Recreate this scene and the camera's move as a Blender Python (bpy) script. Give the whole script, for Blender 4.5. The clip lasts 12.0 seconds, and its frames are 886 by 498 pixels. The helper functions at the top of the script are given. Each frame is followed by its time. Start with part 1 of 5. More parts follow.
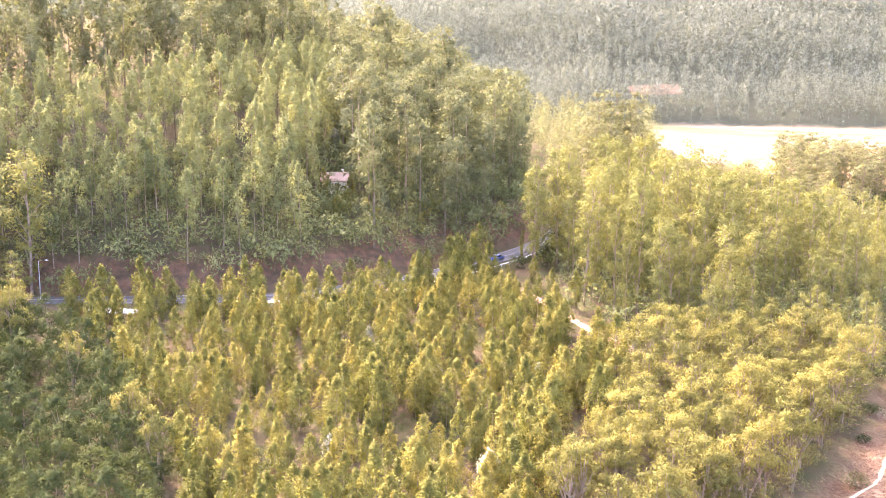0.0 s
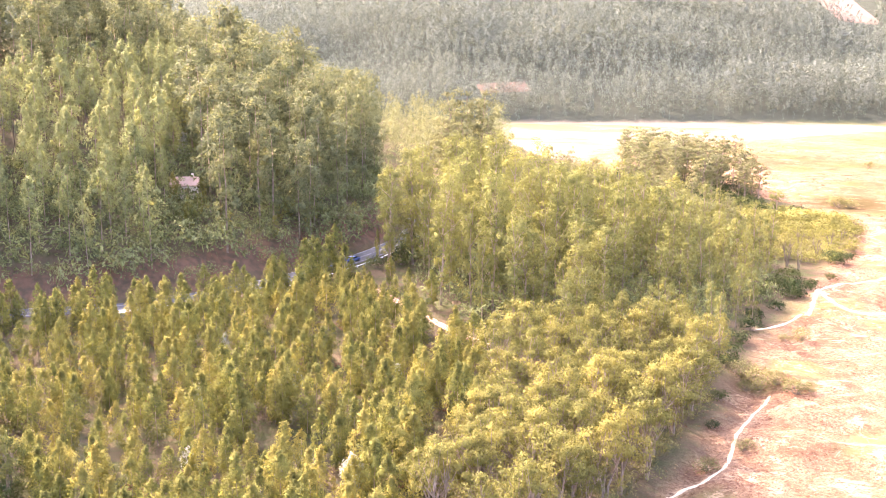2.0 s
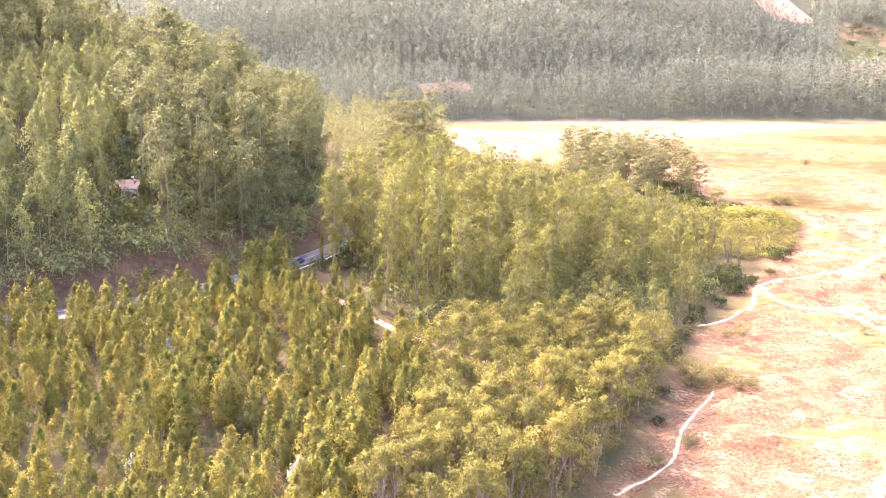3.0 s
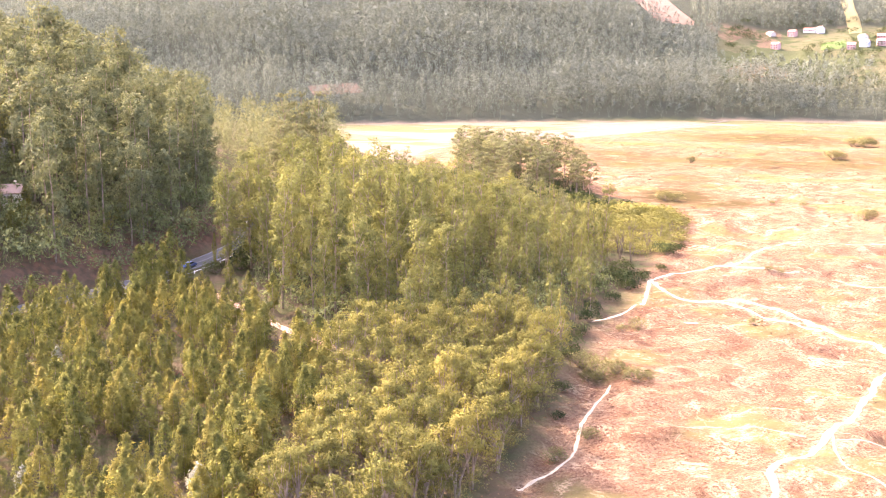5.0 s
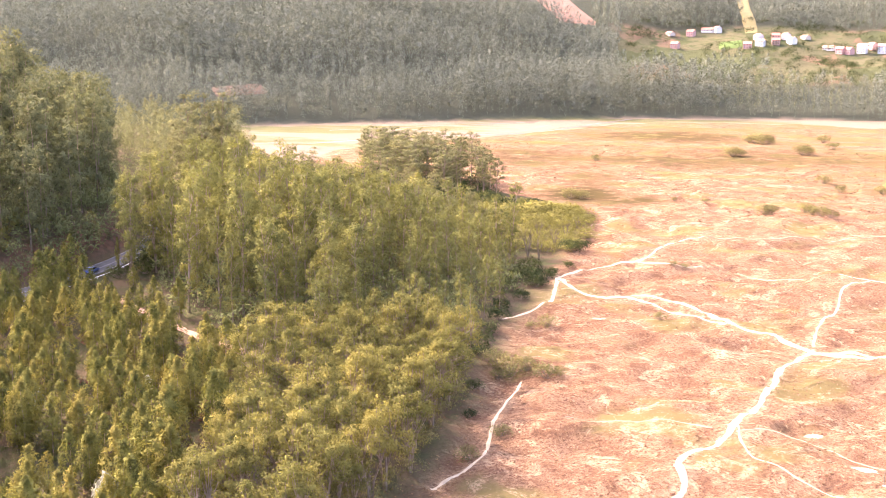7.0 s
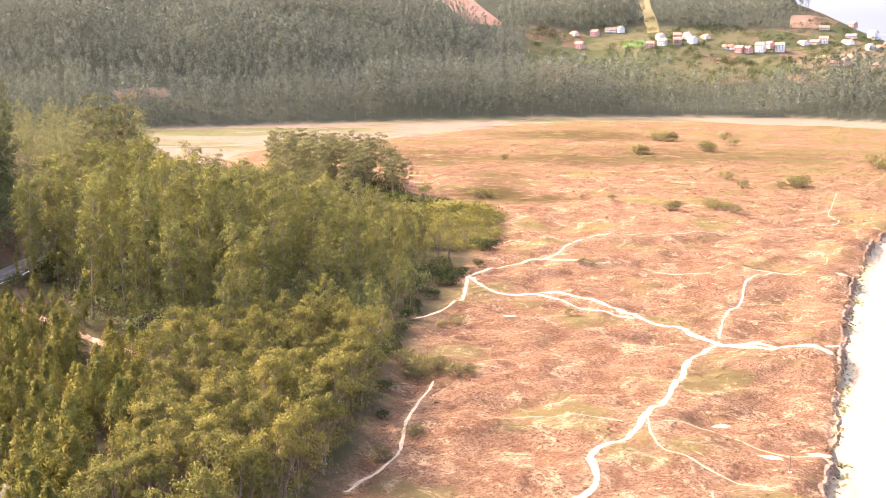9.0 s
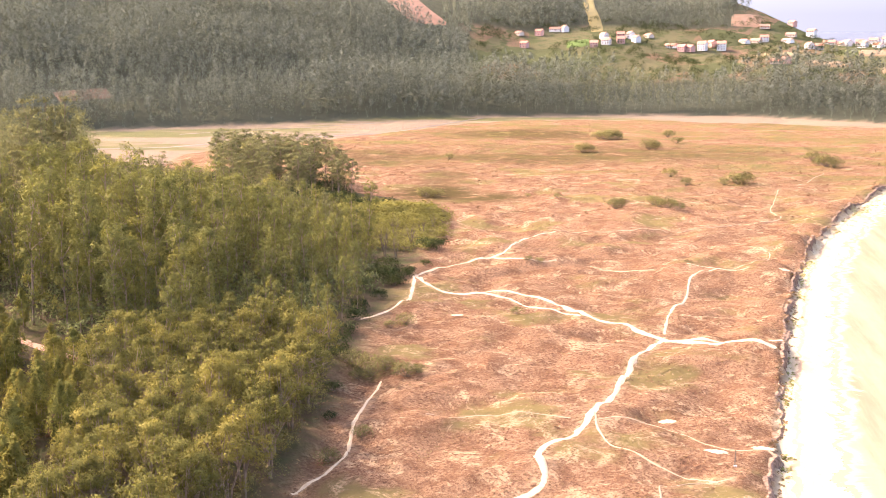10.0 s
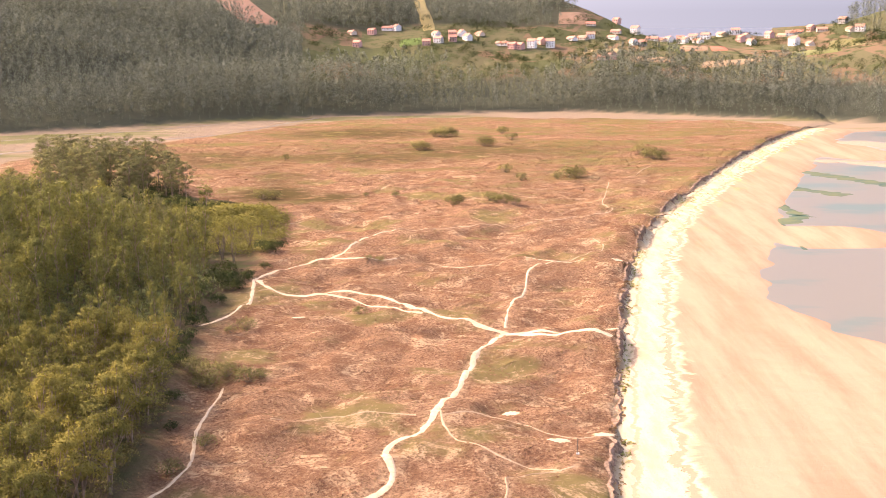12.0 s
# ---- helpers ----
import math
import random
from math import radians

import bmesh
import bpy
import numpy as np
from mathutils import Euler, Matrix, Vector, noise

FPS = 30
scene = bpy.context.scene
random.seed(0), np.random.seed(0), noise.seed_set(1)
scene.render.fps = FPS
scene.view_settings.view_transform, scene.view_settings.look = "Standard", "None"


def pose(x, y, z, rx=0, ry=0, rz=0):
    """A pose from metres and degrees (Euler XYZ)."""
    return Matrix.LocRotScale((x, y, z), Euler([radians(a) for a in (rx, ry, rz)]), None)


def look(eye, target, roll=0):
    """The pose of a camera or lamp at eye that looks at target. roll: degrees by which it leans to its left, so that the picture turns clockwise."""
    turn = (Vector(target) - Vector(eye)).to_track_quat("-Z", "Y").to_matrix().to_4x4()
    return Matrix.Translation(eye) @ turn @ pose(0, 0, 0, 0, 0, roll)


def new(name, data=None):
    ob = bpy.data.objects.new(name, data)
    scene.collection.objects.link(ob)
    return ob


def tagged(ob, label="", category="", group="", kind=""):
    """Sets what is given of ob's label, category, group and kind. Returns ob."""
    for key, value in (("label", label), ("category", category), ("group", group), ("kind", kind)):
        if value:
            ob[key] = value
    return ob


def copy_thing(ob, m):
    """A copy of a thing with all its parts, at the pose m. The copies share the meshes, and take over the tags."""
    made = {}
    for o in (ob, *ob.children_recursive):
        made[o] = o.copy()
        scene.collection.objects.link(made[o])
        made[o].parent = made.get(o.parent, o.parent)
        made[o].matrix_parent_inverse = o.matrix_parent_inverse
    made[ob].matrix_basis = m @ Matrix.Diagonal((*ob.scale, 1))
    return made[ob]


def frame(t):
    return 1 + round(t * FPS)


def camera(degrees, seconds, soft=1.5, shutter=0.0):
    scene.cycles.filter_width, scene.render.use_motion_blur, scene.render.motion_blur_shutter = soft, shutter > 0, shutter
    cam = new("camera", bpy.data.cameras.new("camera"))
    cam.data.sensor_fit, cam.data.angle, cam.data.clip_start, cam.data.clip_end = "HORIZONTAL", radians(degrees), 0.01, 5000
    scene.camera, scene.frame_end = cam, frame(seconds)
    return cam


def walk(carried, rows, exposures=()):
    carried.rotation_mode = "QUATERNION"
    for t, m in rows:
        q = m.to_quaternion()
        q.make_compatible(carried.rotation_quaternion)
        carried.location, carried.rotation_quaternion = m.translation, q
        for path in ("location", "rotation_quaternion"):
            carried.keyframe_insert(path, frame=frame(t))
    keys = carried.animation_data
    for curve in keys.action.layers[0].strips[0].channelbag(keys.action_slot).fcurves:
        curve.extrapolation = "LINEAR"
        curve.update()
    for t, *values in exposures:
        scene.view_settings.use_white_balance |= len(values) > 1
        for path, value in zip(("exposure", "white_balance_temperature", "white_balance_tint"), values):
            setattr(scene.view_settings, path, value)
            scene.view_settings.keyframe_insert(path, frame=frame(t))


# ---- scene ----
cam = camera(41.73, 12.0, 0.72)


def shot(x, y, z, turn, down, roll):
    """A camera pose from its place, its turn to the left of +y, its tilt below the horizon and its roll."""
    a, b = radians(turn), radians(down)
    way = Vector((-math.sin(a) * math.cos(b), math.cos(a) * math.cos(b), -math.sin(b)))
    return look((x, y, z), Vector((x, y, z)) + way * 100, roll)


PATH = [
    (0, shot(2.56, -2.99, 71.35, 35.40, 11.56, 0.41)),
    (0.5, shot(2.54, -2.92, 71.64, 33.00, 11.60, 0.39)),
    (1, shot(2.42, -2.89, 71.78, 31.21, 11.61, 0.31)),
    (1.5, shot(2.23, -2.91, 71.87, 29.58, 11.61, 0.22)),
    (2, shot(2.06, -2.91, 71.95, 28.07, 11.60, 0.21)),
    (2.5, shot(1.86, -2.86, 71.99, 26.54, 11.60, 0.13)),
    (3, shot(1.60, -2.81, 71.97, 25.22, 11.59, 0.08)),
    (5, shot(0.14, -2.25, 71.10, 19.77, 11.46, 0.15)),
    (5.5, shot(-0.08, -2.12, 70.95, 18.64, 11.45, 0.13)),
    (6, shot(-0.21, -1.99, 70.93, 17.60, 11.45, 0.12)),
    (6.5, shot(-0.28, -1.90, 70.92, 16.53, 11.44, 0.16)),
    (7, shot(-0.28, -1.85, 70.83, 15.13, 11.42, 0.12)),
    (9, shot(-0.22, -0.95, 70.22, 10.65, 11.34, -0.11)),
    (9.5, shot(-0.14, -0.69, 70.09, 9.47, 11.34, -0.17)),
    (10, shot(0.03, -0.41, 70.02, 8.03, 11.35, -0.25)),
    (10.5, shot(0.19, -0.18, 69.98, 6.19, 11.37, -0.36)),
    (11, shot(0.18, -0.06, 69.96, 3.79, 11.40, -0.50)),
    (11.5, shot(0.11, 0.00, 69.95, 1.79, 11.42, -0.58)),
    (12, shot(0.00, 0.00, 70.00, 0.00, 11.45, -0.64)),
]
EXPOSURES = [(0, 4.47, 6900, 32), (3, 4.17, 6900, 33), (7, 3.56, 7000, 32), (9, 3.16, 7250, 27), (11, 2.80, 7600, 28), (12, 2.58, 7800, 29)]
walk(cam, PATH, EXPOSURES)

# ---- light ----
SUN_LEFT, SUN_UP = 68.0, 38.0
world = bpy.data.worlds.new("sky")
scene.world = world
world.use_nodes = True
wn, wl = world.node_tree.nodes, world.node_tree.links
sky = wn.new("ShaderNodeTexSky")
sky.sky_type, sky.sun_disc = "NISHITA", False
sky.sun_elevation, sky.sun_rotation = radians(SUN_UP), radians(-SUN_LEFT)
sky.air_density, sky.dust_density = 1.0, 3.5
wc = wn.new("ShaderNodeTexCoord")
wsep, wcom, wmax = wn.new("ShaderNodeSeparateXYZ"), wn.new("ShaderNodeCombineXYZ"), wn.new("ShaderNodeMath")
wmax.operation, wmax.inputs[1].default_value = "MAXIMUM", 0.45
wl.new(wc.outputs["Generated"], wsep.inputs[0])
wl.new(wsep.outputs["X"], wcom.inputs["X"])
wl.new(wsep.outputs["Y"], wcom.inputs["Y"])
wl.new(wsep.outputs["Z"], wmax.inputs[0])
wl.new(wmax.outputs[0], wcom.inputs["Z"])
wl.new(wcom.outputs[0], sky.inputs["Vector"])
# the air thickens towards the horizon and dims it
veil, dim = wn.new("ShaderNodeMapRange"), wn.new("ShaderNodeVectorMath")
veil.inputs["From Max"].default_value, veil.inputs["To Min"].default_value = 0.25, 0.30
dim.operation = "SCALE"
wl.new(wsep.outputs["Z"], veil.inputs["Value"])
wl.new(sky.outputs[0], dim.inputs[0])
wl.new(veil.outputs[0], dim.inputs["Scale"])
grey, low, thick = wn.new("ShaderNodeRGBToBW"), wn.new("ShaderNodeMapRange"), wn.new("ShaderNodeMix")
thick.data_type = "RGBA"
low.inputs["From Max"].default_value, low.inputs["To Min"].default_value, low.inputs["To Max"].default_value = 0.35, 0.42, 0.0
wl.new(wsep.outputs["Z"], low.inputs["Value"])
wl.new(dim.outputs[0], grey.inputs[0])
wl.new(low.outputs[0], thick.inputs[0])
wl.new(dim.outputs[0], thick.inputs[6])
wl.new(grey.outputs[0], thick.inputs[7])
wl.new(thick.outputs[2], wn["Background"].inputs["Color"])
wn["Background"].inputs["Strength"].default_value = 0.15

sun = new("sun", bpy.data.lights.new("sun", "SUN"))
sun.data.energy, sun.data.angle, sun.data.color = 1.35, radians(1.2), (1.0, 0.93, 0.82)
sa, sb = radians(SUN_LEFT), radians(SUN_UP)
sun.matrix_world = look(Vector((-math.sin(sa) * math.cos(sb), math.cos(sa) * math.cos(sb), math.sin(sb))) * 3000, (0, 0, 0))

rng = np.random.default_rng(7)


# ---- materials ----
class Mat:
    """A node material with short ways to add nodes."""

    def __init__(self, name):
        self.m = bpy.data.materials.new(name)
        self.m.use_nodes = True
        self.n, self.l = self.m.node_tree.nodes, self.m.node_tree.links
        self.b = self.n["Principled BSDF"]

    def put(self, sock, v):
        if isinstance(v, bpy.types.NodeSocket):
            self.l.new(v, sock)
        else:
            sock.default_value = t_col(v) if sock.type == "RGBA" else v

    def place(self):
        return self.n.new("ShaderNodeNewGeometry").outputs["Position"]

    def noise(self, scale, detail=4.0, rough=0.55, vec=None, warp=0.0):
        t = self.n.new("ShaderNodeTexNoise")
        self.put(t.inputs["Vector"], vec if vec is not None else self.place())
        t.inputs["Scale"].default_value, t.inputs["Detail"].default_value = scale, detail
        t.inputs["Roughness"].default_value, t.inputs["Distortion"].default_value = rough, warp
        return t.outputs["Fac"]

    def stretch(self, sx, sy, sz, turn=0.0):
        t = self.n.new("ShaderNodeMapping")
        self.l.new(self.place(), t.inputs["Vector"])
        t.inputs["Scale"].default_value = (sx, sy, sz)
        t.inputs["Rotation"].default_value = (0, 0, radians(turn))
        return t.outputs[0]

    def ramp(self, v, lo, hi):
        t = self.n.new("ShaderNodeMapRange")
        t.interpolation_type = "SMOOTHSTEP"
        self.put(t.inputs["Value"], v)
        self.put(t.inputs["From Min"], lo)
        self.put(t.inputs["From Max"], hi)
        return t.outputs["Result"]

    def mix(self, f, a, b, how="MIX"):
        t = self.n.new("ShaderNodeMix")
        t.data_type, t.blend_type = "RGBA", how
        self.put(t.inputs[0], f)
        self.put(t.inputs[6], a)
        self.put(t.inputs[7], b)
        return t.outputs[2]

    def calc(self, how, a, b=0.0):
        t = self.n.new("ShaderNodeMath")
        t.operation = how
        self.put(t.inputs[0], a)
        self.put(t.inputs[1], b)
        return t.outputs[0]

    def attr(self, name):
        t = self.n.new("ShaderNodeAttribute")
        t.attribute_name = name
        return t.outputs["Fac"]

    def bump(self, height, strength, distance):
        t = self.n.new("ShaderNodeBump")
        self.put(t.inputs["Height"], height)
        t.inputs["Strength"].default_value, t.inputs["Distance"].default_value = strength, distance
        self.l.new(t.outputs[0], self.b.inputs["Normal"])

    def done(self, colour, rough=0.9, spec=0.2):
        self.put(self.b.inputs["Base Color"], colour)
        self.put(self.b.inputs["Roughness"], rough)
        self.b.inputs["Specular IOR Level"].default_value = spec
        return self.m


def t_col(c):
    return (*c, 1.0) if isinstance(c, (tuple, list)) and len(c) == 3 else c


def leaf_mat(name, dark, light, tip, glow=0.32, gloss=0.06, patch=0.16, lumps=2.4, thru=1.15):
    """Foliage: colour varies leaf by leaf and tree by tree; light passes through it."""
    k = Mat(name)
    isl = k.n.new("ShaderNodeNewGeometry").outputs["Random Per Island"]
    per = k.n.new("ShaderNodeObjectInfo").outputs["Random"]
    c = k.mix(k.ramp(isl, -0.8, 1.8), dark, light)
    # random dark blotches put the contrast of shaded leaf lumps into the colour
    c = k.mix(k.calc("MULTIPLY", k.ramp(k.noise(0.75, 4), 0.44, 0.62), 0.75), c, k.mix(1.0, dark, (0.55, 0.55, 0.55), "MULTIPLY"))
    c = k.mix(k.calc("MULTIPLY", k.ramp(k.noise(patch, 2), 0.5, 0.75), 0.7), c, tip)
    col = k.mix(k.ramp(per, 0.45, 1.5), c, tip)
    k.done(col, 0.8, gloss)
    k.bump(k.noise(lumps, 3, 0.7), 0.4, 0.6 / lumps)
    tr, mx = k.n.new("ShaderNodeBsdfTranslucent"), k.n.new("ShaderNodeMixShader")
    warm = k.mix(0.6, col, (0.95, 0.95, 0.55), "MULTIPLY")
    bright = k.mix(1.0, warm, (thru, thru, thru), "MULTIPLY")
    k.l.new(bright, tr.inputs["Color"])
    k.l.new(k.b.inputs["Normal"].links[0].from_socket, tr.inputs["Normal"])
    mx.inputs[0].default_value = glow
    k.l.new(k.b.outputs[0], mx.inputs[1])
    k.l.new(tr.outputs[0], mx.inputs[2])
    k.l.new(mx.outputs[0], k.n["Material Output"].inputs["Surface"])
    return k.m


def plain_mat(name, a, b, scale=1.5, rough=0.85, spec=0.25, metal=0.0):
    """Paint, plaster, bark and the like: two tones, grain and slight relief."""
    k = Mat(name)
    n = k.noise(scale, 5)
    col = k.mix(k.ramp(n, 0.35, 0.7), a, b)
    k.bump(k.noise(scale * 8, 3), 0.25, 0.03)
    k.b.inputs["Metallic"].default_value = metal
    return k.done(col, rough, spec)


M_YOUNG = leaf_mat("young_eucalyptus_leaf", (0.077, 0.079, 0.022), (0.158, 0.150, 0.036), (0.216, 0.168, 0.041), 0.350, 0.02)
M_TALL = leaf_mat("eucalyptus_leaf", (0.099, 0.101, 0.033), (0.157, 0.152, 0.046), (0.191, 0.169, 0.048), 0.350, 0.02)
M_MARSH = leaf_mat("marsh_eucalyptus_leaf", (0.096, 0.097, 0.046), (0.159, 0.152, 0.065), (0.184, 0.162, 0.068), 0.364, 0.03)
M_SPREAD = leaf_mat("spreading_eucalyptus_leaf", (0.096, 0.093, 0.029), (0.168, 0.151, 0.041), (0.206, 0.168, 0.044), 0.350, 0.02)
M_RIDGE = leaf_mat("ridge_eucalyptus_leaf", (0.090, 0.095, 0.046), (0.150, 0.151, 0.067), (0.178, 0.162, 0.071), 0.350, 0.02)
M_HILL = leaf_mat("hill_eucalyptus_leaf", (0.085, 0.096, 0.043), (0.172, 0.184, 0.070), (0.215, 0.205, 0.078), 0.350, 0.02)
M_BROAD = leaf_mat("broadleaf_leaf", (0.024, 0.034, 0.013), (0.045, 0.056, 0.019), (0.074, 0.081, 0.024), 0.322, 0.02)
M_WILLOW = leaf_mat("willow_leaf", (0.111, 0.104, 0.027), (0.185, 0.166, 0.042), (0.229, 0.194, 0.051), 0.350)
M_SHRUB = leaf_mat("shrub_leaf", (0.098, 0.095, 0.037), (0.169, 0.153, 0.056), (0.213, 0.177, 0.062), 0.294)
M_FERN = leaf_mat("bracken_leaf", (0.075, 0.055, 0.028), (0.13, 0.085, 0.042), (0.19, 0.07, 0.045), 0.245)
# far leaves are greyed and paled: distance haze put into the base colour
M_FAR = leaf_mat("hazed_eucalyptus_leaf", (0.125, 0.139, 0.112), (0.142, 0.154, 0.121), (0.160, 0.168, 0.121), 0.266, 0.0, 0.011, 0.8, 0.9)
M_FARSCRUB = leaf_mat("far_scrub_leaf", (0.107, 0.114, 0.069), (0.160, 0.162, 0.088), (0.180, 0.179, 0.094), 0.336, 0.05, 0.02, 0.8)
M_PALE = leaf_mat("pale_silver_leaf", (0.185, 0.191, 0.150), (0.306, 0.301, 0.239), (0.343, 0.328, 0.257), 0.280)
M_BARK = plain_mat("eucalyptus_bark", (0.21, 0.155, 0.11), (0.12, 0.085, 0.058), 1.2)
M_DARKBARK = plain_mat("dark_bark", (0.16, 0.12, 0.08), (0.09, 0.07, 0.05), 1.5)


# ---- plan ----
TAB = rng.random((6, 256, 256))


def vn(x, y, seed=0):
    """Smooth value noise, 0 to 1."""
    xi, yi = np.floor(x).astype(int), np.floor(y).astype(int)
    u, v = x - xi, y - yi
    u, v = u * u * (3 - 2 * u), v * v * (3 - 2 * v)
    t = TAB[seed % 6]
    a, b = t[xi % 256, yi % 256], t[(xi + 1) % 256, yi % 256]
    c, d = t[xi % 256, (yi + 1) % 256], t[(xi + 1) % 256, (yi + 1) % 256]
    return (a * (1 - u) + b * u) * (1 - v) + (c * (1 - u) + d * u) * v


def sm(a, b, v):
    t = np.clip((v - a) / (b - a), 0, 1)
    return t * t * (3 - 2 * t)


def scarp_x(y):
    """Where the dunes break down to the beach."""
    return np.interp(y, (60, 160, 200, 254, 319, 366, 420, 484, 570, 645, 707, 740), (18, 25, 31, 40, 52, 64, 82, 109, 147, 185, 221, 250))


def wood_x(y):
    """The wood's edge on the dunes."""
    return np.interp(y, (60, 160, 260, 330, 411, 438, 500, 520, 560, 640, 700), (-46, -46, -52, -52, -58, -80, -160, -205, -262, -320, -400))


def road_x(y):
    return np.interp(y, (40, 110, 156, 185, 207, 245, 268, 290, 330, 400), (-380, -277, -212, -179, -168, -161, -161, -166, -186, -240))


def shore_r(az):
    """Distance of the far shore, by the angle to the left of +y."""
    return np.interp(az, (-60, -21, -14, -6, -2, 7, 18, 27, 45), (700, 789, 815, 857, 856, 833, 790, 774, 760))


def dune_far(az):
    return np.interp(az, (-17, -14, -9, -3, 2, 7, 9.7, 14, 20.6, 22), (745, 780, 787, 801, 807, 782, 721, 682, 625, 560))


def zones(x, y):
    """Shares of each kind of ground: wood, beach, flat sand, far shore."""
    az, r = np.degrees(np.arctan2(-x, y)), np.hypot(x, y)
    wob = (vn(x / 9, y / 9, 1) - 0.5) * 5
    beach = sm(-0.7, 0.7, x - scarp_x(y) - (vn(x / 4, y / 4, 2) - 0.5) * 1.4)
    wood = sm(-4, 4, wood_x(y) - x + wob)
    flat = sm(-8, 8, r - dune_far(az) + wob * 2) * (1 - wood) * (y > 300)
    far = sm(-1, 3, r - shore_r(az) + wob)
    return wood, beach, flat, far


BOGS = [(-68, 461, 18, 24, 1.0), (-48, 450, 18, 14, 0.9), (-69, 492, 12, 12, 0.6), (-45, 580, 45, 30, 0.7), (10, 600, 60, 40, 0.6), (-110, 575, 40, 40, 0.6), (60, 600, 40, 30, 0.45), (-50, 695, 45, 30, 0.8), (-69, 510, 14, 16, 0.6)]


def marsh(x, y):
    dark = 0 * x
    for cx, cy, rx, ry, deep in BOGS:
        dark = np.maximum(dark, deep * np.exp(-(((x - cx) / rx) ** 2 + ((y - cy) / ry) ** 2) ** 2))
    return dark, sm(430, 640, y + x * 0.4 + (vn(x / 40, y / 14, 5) - 0.5) * 260)


def farm(x, y):
    """Where the far shore is farmed and not wooded."""
    az = np.degrees(np.arctan2(-x, y))
    d = np.hypot(x, y) - shore_r(az)
    return sm(7.5, 6, az) * sm(98, 112, d) * np.maximum(sm(315, 300, d), sm(-5.5, -7.5, az))


def lagoon_x(y):
    return np.interp(y, (150, 200, 242, 265, 284, 320, 359, 411, 498, 657, 704, 760), (150, 118, 98, 87, 82, 90, 102, 120, 153, 222, 252, 300))


def height(x, y):
    x, y = np.asarray(x, float), np.asarray(y, float)
    az, r = np.degrees(np.arctan2(-x, y)), np.hypot(x, y)
    wood, beach, flat, far = zones(x, y)
    near = 1 - sm(420, 700, r)
    dune = 0.2 + (vn(x / 30, y / 24, 0) - 0.5) * 3.4 + (vn(x / 11, y / 9, 1) - 0.5) * 2.6 + (vn(x / 4.5, y / 4, 3) - 0.5) * 1.3 * near
    dune = dune * (1 - 0.5 * sm(360, 540, r))
    calm = np.exp(-(((x + 62) / 32) ** 2 + ((y - 455) / 34) ** 2) ** 2)
    dune = dune * (1 - calm) - 0.2 * calm
    dune = dune + 0.6 * np.exp(-((x - scarp_x(y) + 5) / 5) ** 2)
    sand = -0.95 - np.clip(x - scarp_x(y), 0, 90) * 0.016 + (vn(x / 14, y / 25, 2) - 0.5) * 0.25
    # tidal pool with sand bars
    pool = sm(-3, 5, x - lagoon_x(y) + (vn(x / 8, y / 8, 1) - 0.5) * 6)
    bars = np.exp(-((x - 132) / 26) ** 2 - ((y - 366) / 26) ** 2) + np.exp(-((x - 215) / 22) ** 2 - ((y - 588) / 42) ** 2)
    sand = sand - pool * (0.9 - 1.5 * np.clip(bars, 0, 1))
    z = dune * (1 - beach) + sand * beach
    z = z * (1 - flat) + (-1.4 + (vn(x / 40, y / 12, 4) - 0.5) * 0.5) * flat
    # wood, road shelf, cut bank and hill
    rx = road_x(y)
    shelf = 0.8 + 6.2 * sm(0, 1, (wood_x(y) - 6 - x) / np.maximum(wood_x(y) - 12 - rx, 20)) + (vn(x / 12, y / 12, 5) - 0.5) * 0.8 * sm(5, 14, np.abs(x - rx))
    w = rx - x
    bank = 6.0 * sm(5, 13, w)
    rise = np.clip(w - 13, 0, 230) * 0.30
    rise = np.where(rise > 36, 36 + (rise - 36) * 0.45, rise)
    fade = 1 - sm(390, 520, y)
    hill = (bank + rise * (0.9 + 0.25 * vn(x / 60, y / 60, 3))) * fade
    hill = hill * np.where(r < 60, 0, 1)
    z = z * (1 - wood) + np.where(w > 4, 7 + hill, shelf) * wood * (1 - 0.6 * sm(420, 560, y)) + (-1.0) * wood * sm(560, 640, y)
    # far shore and its hills
    d = r - shore_r(az)
    low = np.interp(d, (0, 8, 60, 150, 230, 310, 420, 700, 4500), (-1.2, 1.5, 7, 27, 38, 44.5, 38, -3, -5))
    back = np.interp(d, (0, 8, 60, 150, 230, 330, 480, 900, 4500), (-1.2, 1.5, 8, 29, 40, 62, 104, 150, 150))
    high = np.interp(d, (0, 8, 60, 200, 400, 600, 900, 4500), (-1.2, 2, 16, 50, 95, 135, 160, 160))
    a1, a2, a3 = sm(-12.5, -5.0, az), sm(5, 13, az), sm(-14.5, -22, az)
    a1 = a1 * (1 - sm(360, 470, d) * sm(-4.5, -8.0, az))
    farz = low * (1 - a1) + back * a1
    farz = farz * (1 - a2) + high * a2
    farz = farz + a3 * np.interp(d, (100, 250, 420, 4500), (0, 12, 34, 34))
    farz = farz * (1 - sm(35, 44, az) * 0.35 * (d > 100)) + (vn(x / 70, y / 70, 2) - 0.5) * np.clip(d, 0, 200) * 0.07 * (1 - sm(430, 600, d))
    z = z * (1 - far) + farz * far
    return z


def ground_z(x, y):
    return float(height(np.array([x]), np.array([y]))[0])


